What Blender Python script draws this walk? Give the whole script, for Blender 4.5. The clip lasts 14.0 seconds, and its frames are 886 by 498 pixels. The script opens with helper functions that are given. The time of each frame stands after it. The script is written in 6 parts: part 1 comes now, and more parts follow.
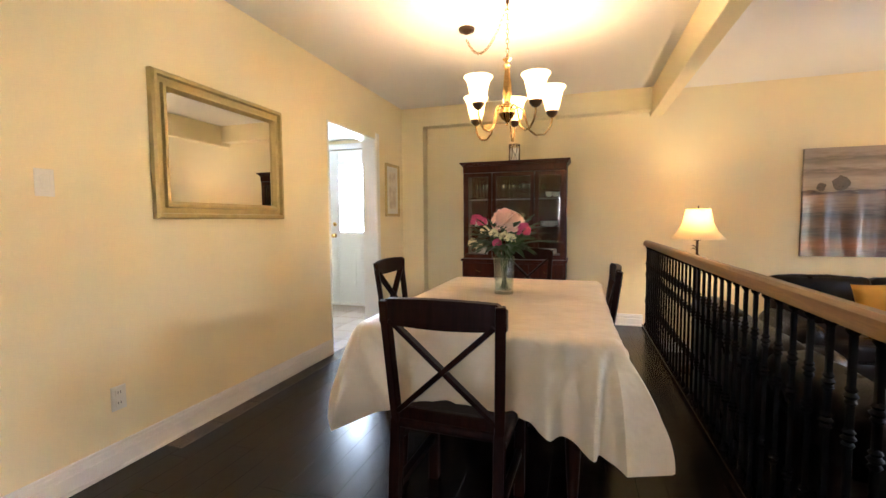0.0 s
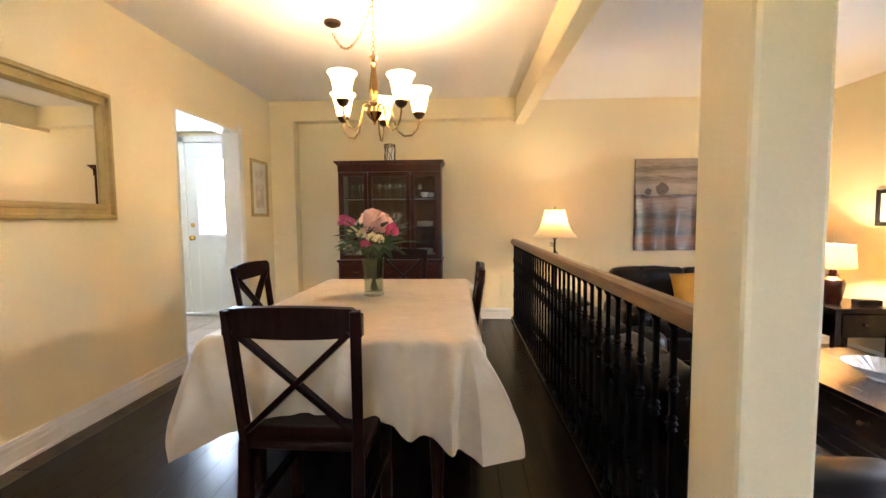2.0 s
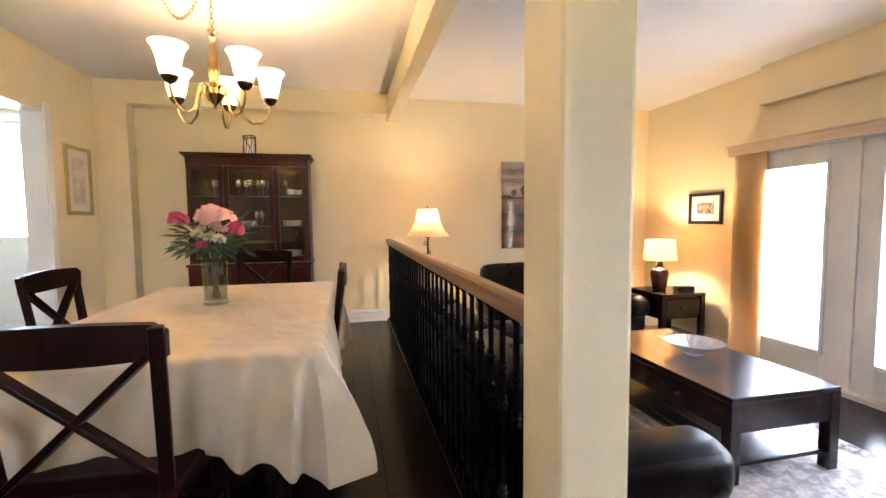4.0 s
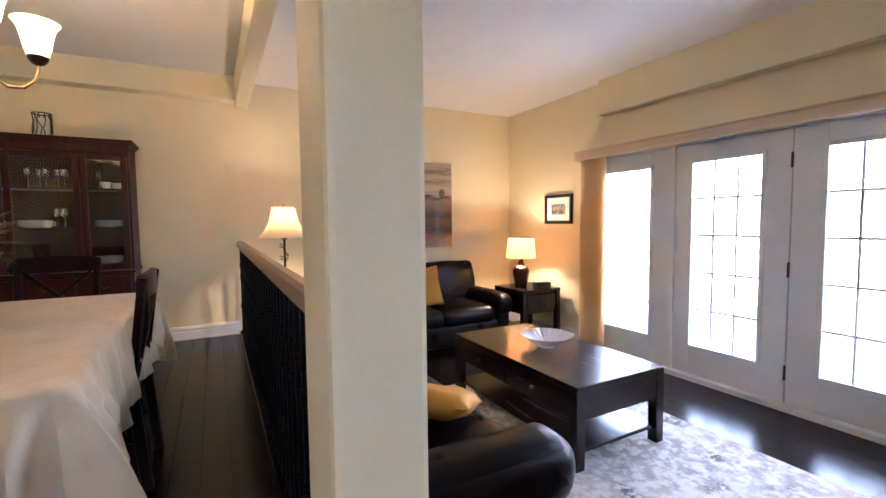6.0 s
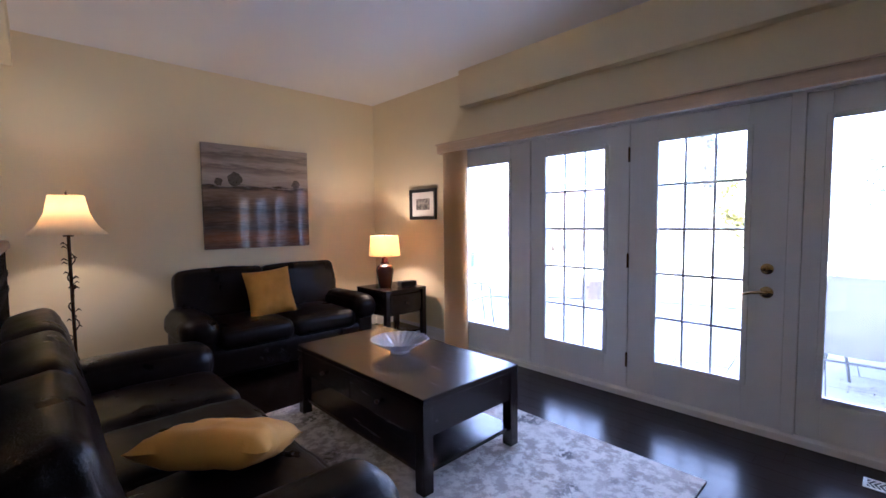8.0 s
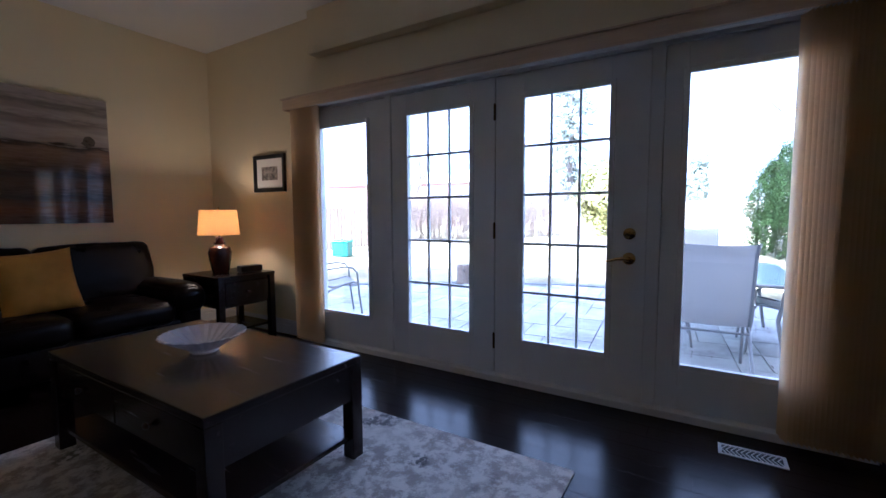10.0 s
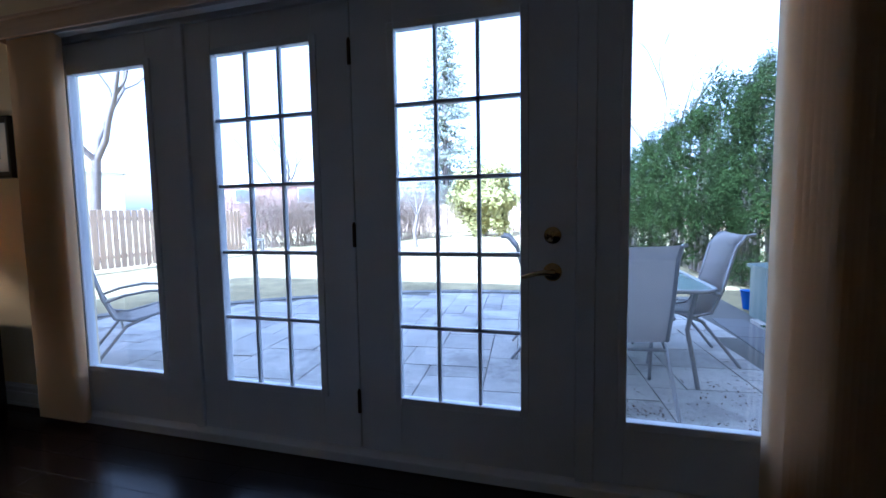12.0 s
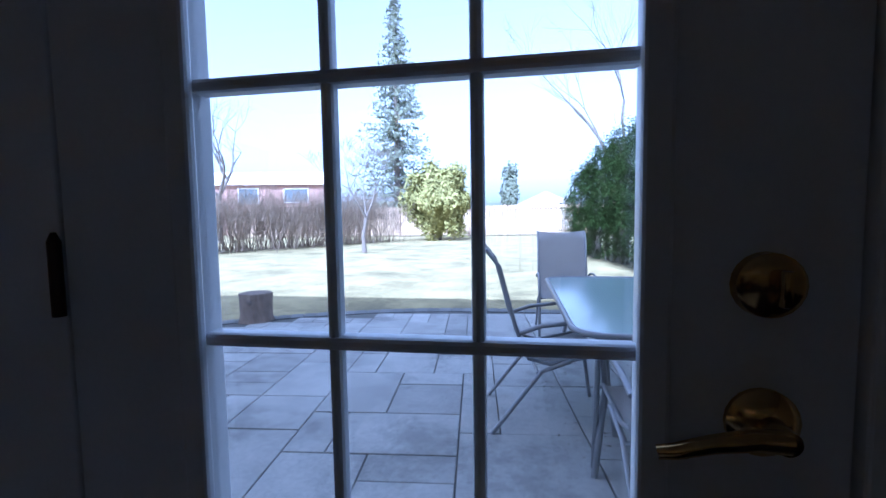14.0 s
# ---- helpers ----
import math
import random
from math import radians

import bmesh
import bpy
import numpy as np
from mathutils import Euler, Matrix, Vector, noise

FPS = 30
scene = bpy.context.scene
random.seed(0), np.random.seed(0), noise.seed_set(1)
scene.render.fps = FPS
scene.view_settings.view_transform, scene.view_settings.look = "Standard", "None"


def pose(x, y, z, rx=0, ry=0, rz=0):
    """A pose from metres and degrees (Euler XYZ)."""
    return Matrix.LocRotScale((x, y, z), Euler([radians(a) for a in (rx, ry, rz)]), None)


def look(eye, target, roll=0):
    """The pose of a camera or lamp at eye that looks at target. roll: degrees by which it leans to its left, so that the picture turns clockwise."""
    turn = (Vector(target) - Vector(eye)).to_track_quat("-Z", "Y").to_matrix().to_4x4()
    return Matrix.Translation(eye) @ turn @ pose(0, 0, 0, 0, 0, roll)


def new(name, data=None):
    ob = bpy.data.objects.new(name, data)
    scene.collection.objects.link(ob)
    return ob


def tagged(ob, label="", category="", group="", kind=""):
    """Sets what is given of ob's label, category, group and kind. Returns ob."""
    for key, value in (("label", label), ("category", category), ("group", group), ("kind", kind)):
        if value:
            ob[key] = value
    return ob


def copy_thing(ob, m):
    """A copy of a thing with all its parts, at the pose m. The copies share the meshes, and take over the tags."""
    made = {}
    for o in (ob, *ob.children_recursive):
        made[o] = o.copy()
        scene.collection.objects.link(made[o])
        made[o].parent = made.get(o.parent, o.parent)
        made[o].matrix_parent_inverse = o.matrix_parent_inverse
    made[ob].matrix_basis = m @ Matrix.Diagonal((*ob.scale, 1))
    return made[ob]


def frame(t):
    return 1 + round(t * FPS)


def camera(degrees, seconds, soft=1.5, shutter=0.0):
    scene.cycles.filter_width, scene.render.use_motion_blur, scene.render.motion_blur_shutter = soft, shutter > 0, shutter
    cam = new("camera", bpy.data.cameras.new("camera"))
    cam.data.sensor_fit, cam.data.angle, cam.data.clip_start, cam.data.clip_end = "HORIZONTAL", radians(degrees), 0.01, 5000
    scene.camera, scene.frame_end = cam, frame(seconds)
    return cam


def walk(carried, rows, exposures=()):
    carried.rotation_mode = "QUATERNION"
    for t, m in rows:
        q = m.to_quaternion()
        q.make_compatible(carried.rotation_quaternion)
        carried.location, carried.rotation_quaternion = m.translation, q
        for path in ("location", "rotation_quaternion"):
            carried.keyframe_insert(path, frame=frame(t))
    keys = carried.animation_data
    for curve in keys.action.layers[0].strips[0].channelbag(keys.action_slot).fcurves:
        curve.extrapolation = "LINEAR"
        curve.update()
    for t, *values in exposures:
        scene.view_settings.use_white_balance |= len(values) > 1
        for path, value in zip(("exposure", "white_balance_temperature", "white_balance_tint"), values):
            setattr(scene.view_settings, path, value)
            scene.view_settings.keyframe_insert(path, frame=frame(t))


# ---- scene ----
cam = camera(91.7, 14.0)
PATH = [
    (0, (0.452, 0.605, 1.466), (-0.153, 2.506, 1.335), -0.4),
    (0.5, (0.467, 0.61, 1.466), (-0.01, 2.547, 1.333), -0.5),
    (1, (0.491, 0.619, 1.464), (0.141, 2.583, 1.33), -0.5),
    (1.5, (0.514, 0.642, 1.465), (0.294, 2.625, 1.331), -0.5),
    (2, (0.548, 0.658, 1.469), (0.458, 2.651, 1.333), -0.5),
    (4.5, (0.737, 0.79, 1.439), (1.296, 2.705, 1.305), -0.6),
    (5, (0.79, 0.813, 1.429), (1.475, 2.688, 1.298), -0.7),
    (5.5, (0.856, 0.863, 1.422), (1.67, 2.685, 1.294), -0.7),
    (6, (0.934, 0.903, 1.405), (1.87, 2.665, 1.281), -0.6),
    (6.5, (1.013, 0.925, 1.377), (2.065, 2.622, 1.26), -0.2),
    (7, (1.116, 0.945, 1.375), (2.277, 2.57, 1.254), -0.4),
    (7.5, (1.245, 1.02, 1.358), (2.518, 2.558, 1.242), -0.4),
    (8, (1.356, 1.068, 1.335), (2.726, 2.52, 1.212), -0.6),
    (10.3, (2.026, 1.269, 1.133), (3.769, 2.238, 0.983), -0.6),
    (10.5, (2.105, 1.299, 1.127), (3.877, 2.215, 0.987), -0.9),
    (11, (2.331, 1.379, 1.113), (4.165, 2.165, 0.973), -0.9),
    (11.5, (2.585, 1.482, 1.109), (4.467, 2.144, 0.965), -1.0),
    (12, (2.857, 1.574, 1.114), (4.778, 2.11, 0.959), -0.9),
    (12.5, (3.165, 1.678, 1.115), (5.109, 2.122, 0.955), -1.2),
    (13, (3.492, 1.762, 1.112), (5.442, 2.182, 0.969), -1.0),
    (13.5, (3.82, 1.823, 1.109), (5.782, 2.188, 0.981), -0.9),
    (14, (4.114, 1.867, 1.103), (6.082, 2.192, 0.959), -0.9),
]
# seconds, stops, kelvin, tint: the camera closes down as it nears the bright doors
EXPOSURES = [(0, 5.95, 5600, 13), (4.5, 6.12, 5400, 16), (6.0, 5.6, 4950, 20), (7.5, 4.97, 4550, 24), (8.0, 4.6, 4450, 24), (10.4, 2.95, 4300, 18), (12.0, 2.22, 4150, 14), (14.0, 1.4, 4150, 17)]
walk(cam, [(t, look(eye, target, roll)) for t, eye, target, roll in PATH], EXPOSURES)

# ---- world and sun ----
SUN_ELEV, SUN_ROT = radians(43), radians(-78)
world = bpy.data.worlds.new("world")
scene.world = world
world.use_nodes = True
wn, wl = world.node_tree.nodes, world.node_tree.links
sky = wn.new("ShaderNodeTexSky")
sky.sky_type = "NISHITA"
sky.sun_disc = False
sky.sun_elevation, sky.sun_rotation = SUN_ELEV, SUN_ROT
sky.air_density, sky.dust_density = 1.0, 3.0
wn["Background"].inputs["Strength"].default_value = 0.15
haze = wn.new("ShaderNodeHueSaturation")
haze.inputs["Saturation"].default_value = 0.2
wl.new(sky.outputs[0], haze.inputs["Color"])
wl.new(haze.outputs[0], wn["Background"].inputs["Color"])

sun_data = bpy.data.lights.new("sun", "SUN")
sun_data.energy, sun_data.angle, sun_data.color = 4.5, radians(0.5), (1.0, 0.95, 0.87)
sun = new("sun", sun_data)
# light travels from behind the house (-x) out over the garden
sun_from = Vector((-math.cos(SUN_ELEV) * math.cos(radians(12)), math.cos(SUN_ELEV) * math.sin(radians(12)), math.sin(SUN_ELEV)))
sun.matrix_world = look(sun_from * 60, (0, 0, 0))


def bulb(name, place, watts, radius=0.03, color=(1.0, 0.68, 0.36)):
    d = bpy.data.lights.new(name, "POINT")
    d.energy, d.shadow_soft_size, d.color = watts, radius, color
    o = new(name, d)
    o.location = place
    return o


# ---- materials ----
def nodes_of(name):
    m = bpy.data.materials.new(name)
    m.use_nodes = True
    t = m.node_tree
    return m, t.nodes, t.links, t.nodes["Principled BSDF"]


def coords(n, l, scale, kind="Object"):
    tc, mp = n.new("ShaderNodeTexCoord"), n.new("ShaderNodeMapping")
    mp.inputs["Scale"].default_value = scale if hasattr(scale, "__len__") else (scale,) * 3
    l.new(tc.outputs[kind], mp.inputs["Vector"])
    return mp.outputs[0]


def noise_tex(n, l, scale, detail=4.0, vec=None, rough=0.55):
    x = n.new("ShaderNodeTexNoise")
    x.inputs["Scale"].default_value, x.inputs["Detail"].default_value, x.inputs["Roughness"].default_value = scale, detail, rough
    if vec is not None:
        l.new(vec, x.inputs["Vector"])
    return x.outputs[0]


def ramp(n, l, fac, stops):
    r = n.new("ShaderNodeValToRGB")
    e = r.color_ramp.elements
    while len(e) < len(stops):
        e.new(0.5)
    for k, (p, c) in zip(e, stops):
        k.position, k.color = p, (*c, 1) if len(c) == 3 else c
    l.new(fac, r.inputs[0])
    return r.outputs[0]


def mixc(n, l, fac, a, b, blend="MIX"):
    m = n.new("ShaderNodeMix")
    m.data_type, m.blend_type = "RGBA", blend
    for sock, v in ((m.inputs[0], fac), (m.inputs[6], a), (m.inputs[7], b)):
        if isinstance(v, (int, float)):
            sock.default_value = v
        elif isinstance(v, tuple):
            sock.default_value = (*v, 1)
        else:
            l.new(v, sock)
    return m.outputs[2]


def bump(n, l, b, height, strength, distance=0.01):
    k = n.new("ShaderNodeBump")
    k.inputs["Strength"].default_value, k.inputs["Distance"].default_value = strength, distance
    l.new(height, k.inputs["Height"])
    l.new(k.outputs[0], b.inputs["Normal"])


def shade(c, f):
    return tuple(min(1.0, v * f) for v in c)


def surface(name, color, rough=0.5, metal=0.0, var=0.12, scale=3.0, fine=60.0, relief=0.15, spec=0.5, random_tone=0.0, gloss_var=0.1, stretch=None, stains=0.0):
    """A plain surface with broad stains, fine grain, uneven gloss and slight relief."""
    m, n, l, b = nodes_of(name)
    v = coords(n, l, stretch or 1.0)
    if random_tone:
        place, shift = n.new("ShaderNodeObjectInfo"), n.new("ShaderNodeVectorMath")
        l.new(v, shift.inputs[0]), l.new(place.outputs["Location"], shift.inputs[1])
        v = shift.outputs[0]
    big, small = noise_tex(n, l, scale, 3, v), noise_tex(n, l, fine, 4, v)
    c = ramp(n, l, big, [(0.3, shade(color, 1 - var)), (0.7, shade(color, 1 + var * 0.6))])
    c = mixc(n, l, 0.35, c, ramp(n, l, small, [(0.3, shade(color, 1 - var)), (0.7, shade(color, 1 + var))]))
    if random_tone:
        oi = n.new("ShaderNodeObjectInfo")
        c = mixc(n, l, 1.0, c, ramp(n, l, oi.outputs["Random"], [(0, (1 - random_tone,) * 3), (1, (1,) * 3)]), "MULTIPLY")
    if stains:
        st = ramp(n, l, noise_tex(n, l, scale * 0.6, 8, v, 0.75), [(0.5, (1,) * 3), (0.62, (1 - stains,) * 3)])
        c = mixc(n, l, 1.0, c, st, "MULTIPLY")
    l.new(c, b.inputs["Base Color"])
    mr = n.new("ShaderNodeMapRange")
    mr.inputs[3].default_value, mr.inputs[4].default_value = max(0.02, rough - gloss_var), min(1, rough + gloss_var)
    l.new(big, mr.inputs[0])
    l.new(mr.outputs[0], b.inputs["Roughness"])
    b.inputs["Metallic"].default_value = metal
    b.inputs["Specular IOR Level"].default_value = spec
    if relief:
        bump(n, l, b, small, relief, 0.003)
    return m


def wood(name, dark, light, rough=0.4, axis=1, scale=1.0, random_tone=0.3, relief=0.1, coat=0.0, spec=0.5):
    """Grain drawn out along one axis, each board its own tone."""
    m, n, l, b = nodes_of(name)
    st = [14.0 * scale] * 3
    st[axis] = 0.9 * scale
    oi = n.new("ShaderNodeObjectInfo")
    tc, mp, add = n.new("ShaderNodeTexCoord"), n.new("ShaderNodeMapping"), n.new("ShaderNodeVectorMath")
    mul = n.new("ShaderNodeMath")
    mul.operation = "MULTIPLY"
    mul.inputs[1].default_value = 40.0
    l.new(oi.outputs["Random"], mul.inputs[0])
    l.new(tc.outputs["Object"], add.inputs[0])
    l.new(mul.outputs[0], add.inputs[1])
    mp.inputs["Scale"].default_value = st
    l.new(add.outputs[0], mp.inputs["Vector"])
    g = noise_tex(n, l, 2.2, 6, mp.outputs[0], 0.65)
    fine = noise_tex(n, l, 9.0, 3, mp.outputs[0])
    c = ramp(n, l, g, [(0.32, dark), (0.68, light)])
    c = mixc(n, l, 0.25, c, ramp(n, l, fine, [(0.3, dark), (0.7, light)]))
    if random_tone:
        c = mixc(n, l, 1.0, c, ramp(n, l, oi.outputs["Random"], [(0, (1 - random_tone,) * 3), (1, (1.0,) * 3)]), "MULTIPLY")
    l.new(c, b.inputs["Base Color"])
    l.new(ramp(n, l, g, [(0.2, (rough * 0.8,) * 3), (0.8, (min(1, rough * 1.25),) * 3)]), b.inputs["Roughness"])
    b.inputs["Coat Weight"].default_value, b.inputs["Specular IOR Level"].default_value = coat, spec
    bump(n, l, b, fine, relief, 0.002)
    return m


def cloth(name, color, rough=0.9, weave=500.0, var=0.1, relief=0.2, sheen=0.2, crease=0.0):
    m, n, l, b = nodes_of(name)
    v = coords(n, l, 1.0)
    big = noise_tex(n, l, 4.0, 3, v)
    w = n.new("ShaderNodeTexVoronoi")
    w.inputs["Scale"].default_value = weave
    l.new(v, w.inputs["Vector"])
    c = ramp(n, l, big, [(0.3, shade(color, 1 - var)), (0.7, shade(color, 1 + var * 0.5))])
    c = mixc(n, l, 0.2, c, ramp(n, l, w.outputs[0], [(0, shade(color, 1.1)), (0.8, shade(color, 0.75))]))
    l.new(c, b.inputs["Base Color"])
    b.inputs["Roughness"].default_value, b.inputs["Sheen Weight"].default_value = rough, sheen
    if crease:
        k = n.new("ShaderNodeBump")
        k.inputs["Strength"].default_value, k.inputs["Distance"].default_value = crease, 0.02
        l.new(noise_tex(n, l, 7.0, 3, v, 0.6), k.inputs["Height"])
        j = n.new("ShaderNodeBump")
        j.inputs["Strength"].default_value, j.inputs["Distance"].default_value = relief, 0.001
        l.new(w.outputs[0], j.inputs["Height"]), l.new(k.outputs[0], j.inputs["Normal"]), l.new(j.outputs[0], b.inputs["Normal"])
    else:
        bump(n, l, b, w.outputs[0], relief, 0.001)
    return m


def pane_glass(name, tint=(1, 1, 1), gloss=0.04):
    """Thin clear glass: straight view through it, gloss that rises at a glancing angle."""
    m, n, l, b = nodes_of(name)
    n.remove(b)
    tr, gl, mx, lw = n.new("ShaderNodeBsdfTransparent"), n.new("ShaderNodeBsdfGlossy"), n.new("ShaderNodeMixShader"), n.new("ShaderNodeLayerWeight")
    tr.inputs[0].default_value = (*tint, 1)
    gl.inputs["Roughness"].default_value = 0.02
    pw, mr = n.new("ShaderNodeMath"), n.new("ShaderNodeMapRange")
    pw.operation = "POWER"
    pw.inputs[1].default_value = 4.0
    lw.inputs[0].default_value = 0.5
    l.new(lw.outputs["Facing"], pw.inputs[0])
    mr.inputs[3].default_value, mr.inputs[4].default_value = gloss, 0.7
    l.new(pw.outputs[0], mr.inputs[0])
    l.new(mr.outputs[0], mx.inputs[0]), l.new(tr.outputs[0], mx.inputs[1]), l.new(gl.outputs[0], mx.inputs[2])
    l.new(mx.outputs[0], n["Material Output"].inputs[0])
    return m


def glow_surface(name, color, glow, base=(0.85, 0.75, 0.55)):
    """A lit shade or glass: its emission stands for the bulb within or daylight behind."""
    m, n, l, b = nodes_of(name)
    b.inputs["Base Color"].default_value = (*base, 1)
    b.inputs["Roughness"].default_value = 0.6
    b.inputs["Emission Color"].default_value = (*color, 1)
    b.inputs["Emission Strength"].default_value = glow
    v = coords(n, l, 1.0)
    bump(n, l, b, noise_tex(n, l, 200, 3, v), 0.1, 0.001)
    return m


M_WALL = surface("wall paint", (0.83, 0.72, 0.47), 0.5, var=0.04, scale=1.2, fine=120, relief=0.12)
M_CEIL = surface("ceiling paint", (0.84, 0.82, 0.79), 0.8, var=0.03, scale=1.0, fine=150, relief=0.3)
M_TRIM = surface("white trim", (0.8, 0.79, 0.77), 0.35, var=0.05, scale=4, fine=80, relief=0.05)
M_DOORW = surface("white door paint", (0.78, 0.79, 0.8), 0.4, var=0.05, scale=3, fine=120, relief=0.06)
M_FLOOR = wood("dark floorboards", (0.008, 0.0045, 0.0035), (0.02, 0.011, 0.0075), 0.22, axis=1, scale=1.0, random_tone=0.35, relief=0.03, spec=0.22)
M_FLOORB = surface("floor joint", (0.008, 0.006, 0.005), 0.8, var=0.2)
M_MAHOG = wood("mahogany", (0.02, 0.004, 0.002), (0.085, 0.017, 0.006), 0.32, axis=2, scale=1.2, random_tone=0.1, coat=0.0, spec=0.16)
M_CHAIR = wood("dark cherry wood", (0.005, 0.0014, 0.0009), (0.022, 0.005, 0.0022), 0.36, axis=2, scale=1.5, random_tone=0.1, coat=0.0, spec=0.1)
M_ESPR = wood("espresso wood", (0.009, 0.0045, 0.004), (0.024, 0.012, 0.01), 0.24, axis=1, scale=1.0, random_tone=0.1, relief=0.05, spec=0.42)
M_OAK = wood("oak handrail", (0.12, 0.06, 0.025), (0.3, 0.17, 0.08), 0.35, axis=1, scale=1.2, random_tone=0.0)
M_IRON = surface("black iron", (0.004, 0.0035, 0.0035), 0.55, 0.0, var=0.3, scale=20, relief=0.2, spec=0.06)
M_LEATHER = surface("dark leather", (0.0062, 0.0028, 0.002), 0.3, var=0.45, scale=6, fine=180, relief=0.4, gloss_var=0.1, spec=0.15)
M_CLOTH = cloth("table linen", (0.6, 0.48, 0.32), 0.42, 420, 0.16, 0.12, crease=0.7)
M_GOLDP = cloth("gold velvet", (0.52, 0.24, 0.018), 0.85, 300, 0.3, 0.25, 0.0)
def see_light_through(m, color, share):
    """Thin fabric that lets part of the light pass and scatter."""
    n, l = m.node_tree.nodes, m.node_tree.links
    tl, mx = n.new("ShaderNodeBsdfTranslucent"), n.new("ShaderNodeMixShader")
    tl.inputs[0].default_value = (*color, 1)
    mx.inputs[0].default_value = share
    l.new(n["Principled BSDF"].outputs[0], mx.inputs[1]), l.new(tl.outputs[0], mx.inputs[2])
    l.new(mx.outputs[0], n["Material Output"].inputs[0])
    return m


M_BLIND = cloth("tan blind fabric", (0.85, 0.72, 0.52), 0.85, 250, 0.08, 0.3)
see_light_through(M_BLIND, (0.96, 0.84, 0.62), 0.72)
M_VALAN = wood("blond wood", (0.6, 0.44, 0.28), (0.78, 0.6, 0.41), 0.35, axis=1, scale=0.8, random_tone=0.0)
M_BRASS = surface("aged brass", (0.4, 0.27, 0.11), 0.2, 0.95, var=0.2, scale=12, relief=0.05)
M_BRONZE = surface("dark bronze", (0.06, 0.035, 0.02), 0.4, 0.8, var=0.3, scale=15, relief=0.1)
M_GOLDM = surface("polished brass", (0.75, 0.53, 0.2), 0.2, 1.0, var=0.1, scale=8, relief=0.02)
M_TARN = surface("worn brass", (0.48, 0.33, 0.13), 0.16, 1.0, var=0.3, scale=20, relief=0.03)
M_FRAMEG = surface("champagne frame", (0.47, 0.36, 0.15), 0.42, 0.25, var=0.2, scale=14, fine=120, relief=0.25)
M_MIRROR, _n, _l, _b = nodes_of("mirror glass")
_b.inputs["Base Color"].default_value, _b.inputs["Metallic"].default_value, _b.inputs["Roughness"].default_value = (0.9, 0.91, 0.9, 1), 1.0, 0.015
M_GLASS = pane_glass("clear glass")
M_CABGL = pane_glass("cabinet glass", (0.95, 0.95, 0.93), 0.04)
M_STEMW = pane_glass("stemware glass", (0.93, 0.93, 0.92), 0.45)
M_SPARK, _n, _l, _b = nodes_of("fluted crystal")
_b.inputs["Base Color"].default_value, _b.inputs["Roughness"].default_value, _b.inputs["Transmission Weight"].default_value = (0.93, 0.95, 1.0, 1), 0.05, 0.7
M_PLAST = surface("white plastic", (0.75, 0.74, 0.7), 0.35, var=0.03, relief=0)
M_BLACK = surface("black plastic", (0.012, 0.012, 0.013), 0.35, var=0.2, relief=0.05)
M_GLOBE = glow_surface("lit frosted glass", (1.0, 0.76, 0.45), 0.04, (0.9, 0.85, 0.75))
see_light_through(M_GLOBE, (1.0, 0.86, 0.6), 0.5)
M_SHADE = see_light_through(cloth("lit linen shade", (0.8, 0.7, 0.5), 0.8, 300, 0.06, 0.2), (0.9, 0.74, 0.48), 0.34)
M_SHADE2 = see_light_through(cloth("lit drum shade", (0.8, 0.66, 0.42), 0.8, 300, 0.06, 0.2), (0.92, 0.66, 0.34), 0.38)
M_CHINA = surface("white china", (0.8, 0.78, 0.72), 0.15, var=0.05, relief=0)
M_CERAM = surface("dark red glaze", (0.06, 0.016, 0.01), 0.15, var=0.4, scale=8, relief=0.1)
M_LEAF = surface("leaf green", (0.022, 0.06, 0.014), 0.45, var=0.35, scale=12, relief=0.2)
M_FERN = surface("fern green", (0.045, 0.11, 0.022), 0.5, var=0.3, scale=15, relief=0.1)
M_PINK = surface("pink petals", (0.62, 0.08, 0.2), 0.6, var=0.25, scale=20, relief=0.1)
M_PALE = surface("pale peach petals", (0.85, 0.55, 0.45), 0.6, var=0.15, scale=20, relief=0.1)
M_CREAM = surface("cream petals", (0.8, 0.72, 0.42), 0.6, var=0.15, scale=20, relief=0.1)
M_WATER = pane_glass("vase glass", (0.86, 0.9, 0.86), 0.12)


# ---- mesh helpers ----
def part(name, bm, material, parent=None, label="", smooth=0.0):
    """Links a bmesh as one mesh object under a thing."""
    me = bpy.data.meshes.new(name)
    bm.normal_update()
    bm.to_mesh(me)
    bm.free()
    me.materials.append(material)
    if smooth:
        me.shade_smooth()
        me.set_sharp_from_angle(angle=radians(smooth))
    ob = new(name, me)
    if parent is not None:
        ob.parent = parent
    if label:
        ob["label"] = label
    return ob


def thing(name, label, category, m=None, group="", kind=""):
    ob = new(name)
    ob.empty_display_size = 0.1
    if m is not None:
        ob.matrix_world = m
    return tagged(ob, label, category, group, kind)


def box(bm, x0, y0, z0, x1, y1, z1, bev=0.0, m=None):
    r = bmesh.ops.create_cube(bm, size=1.0)
    vs = r["verts"]
    c, s = Vector(((x0 + x1) / 2, (y0 + y1) / 2, (z0 + z1) / 2)), (abs(x1 - x0), abs(y1 - y0), abs(z1 - z0))
    for v in vs:
        v.co = Vector((v.co.x * s[0], v.co.y * s[1], v.co.z * s[2])) + c
        if m is not None:
            v.co = m @ v.co
    if bev:
        es = {e for v in vs for e in v.link_edges}
        bmesh.ops.bevel(bm, geom=list(es), offset=min(bev, min(s) * 0.45), segments=2, affect="EDGES", profile=0.5)
    return bm


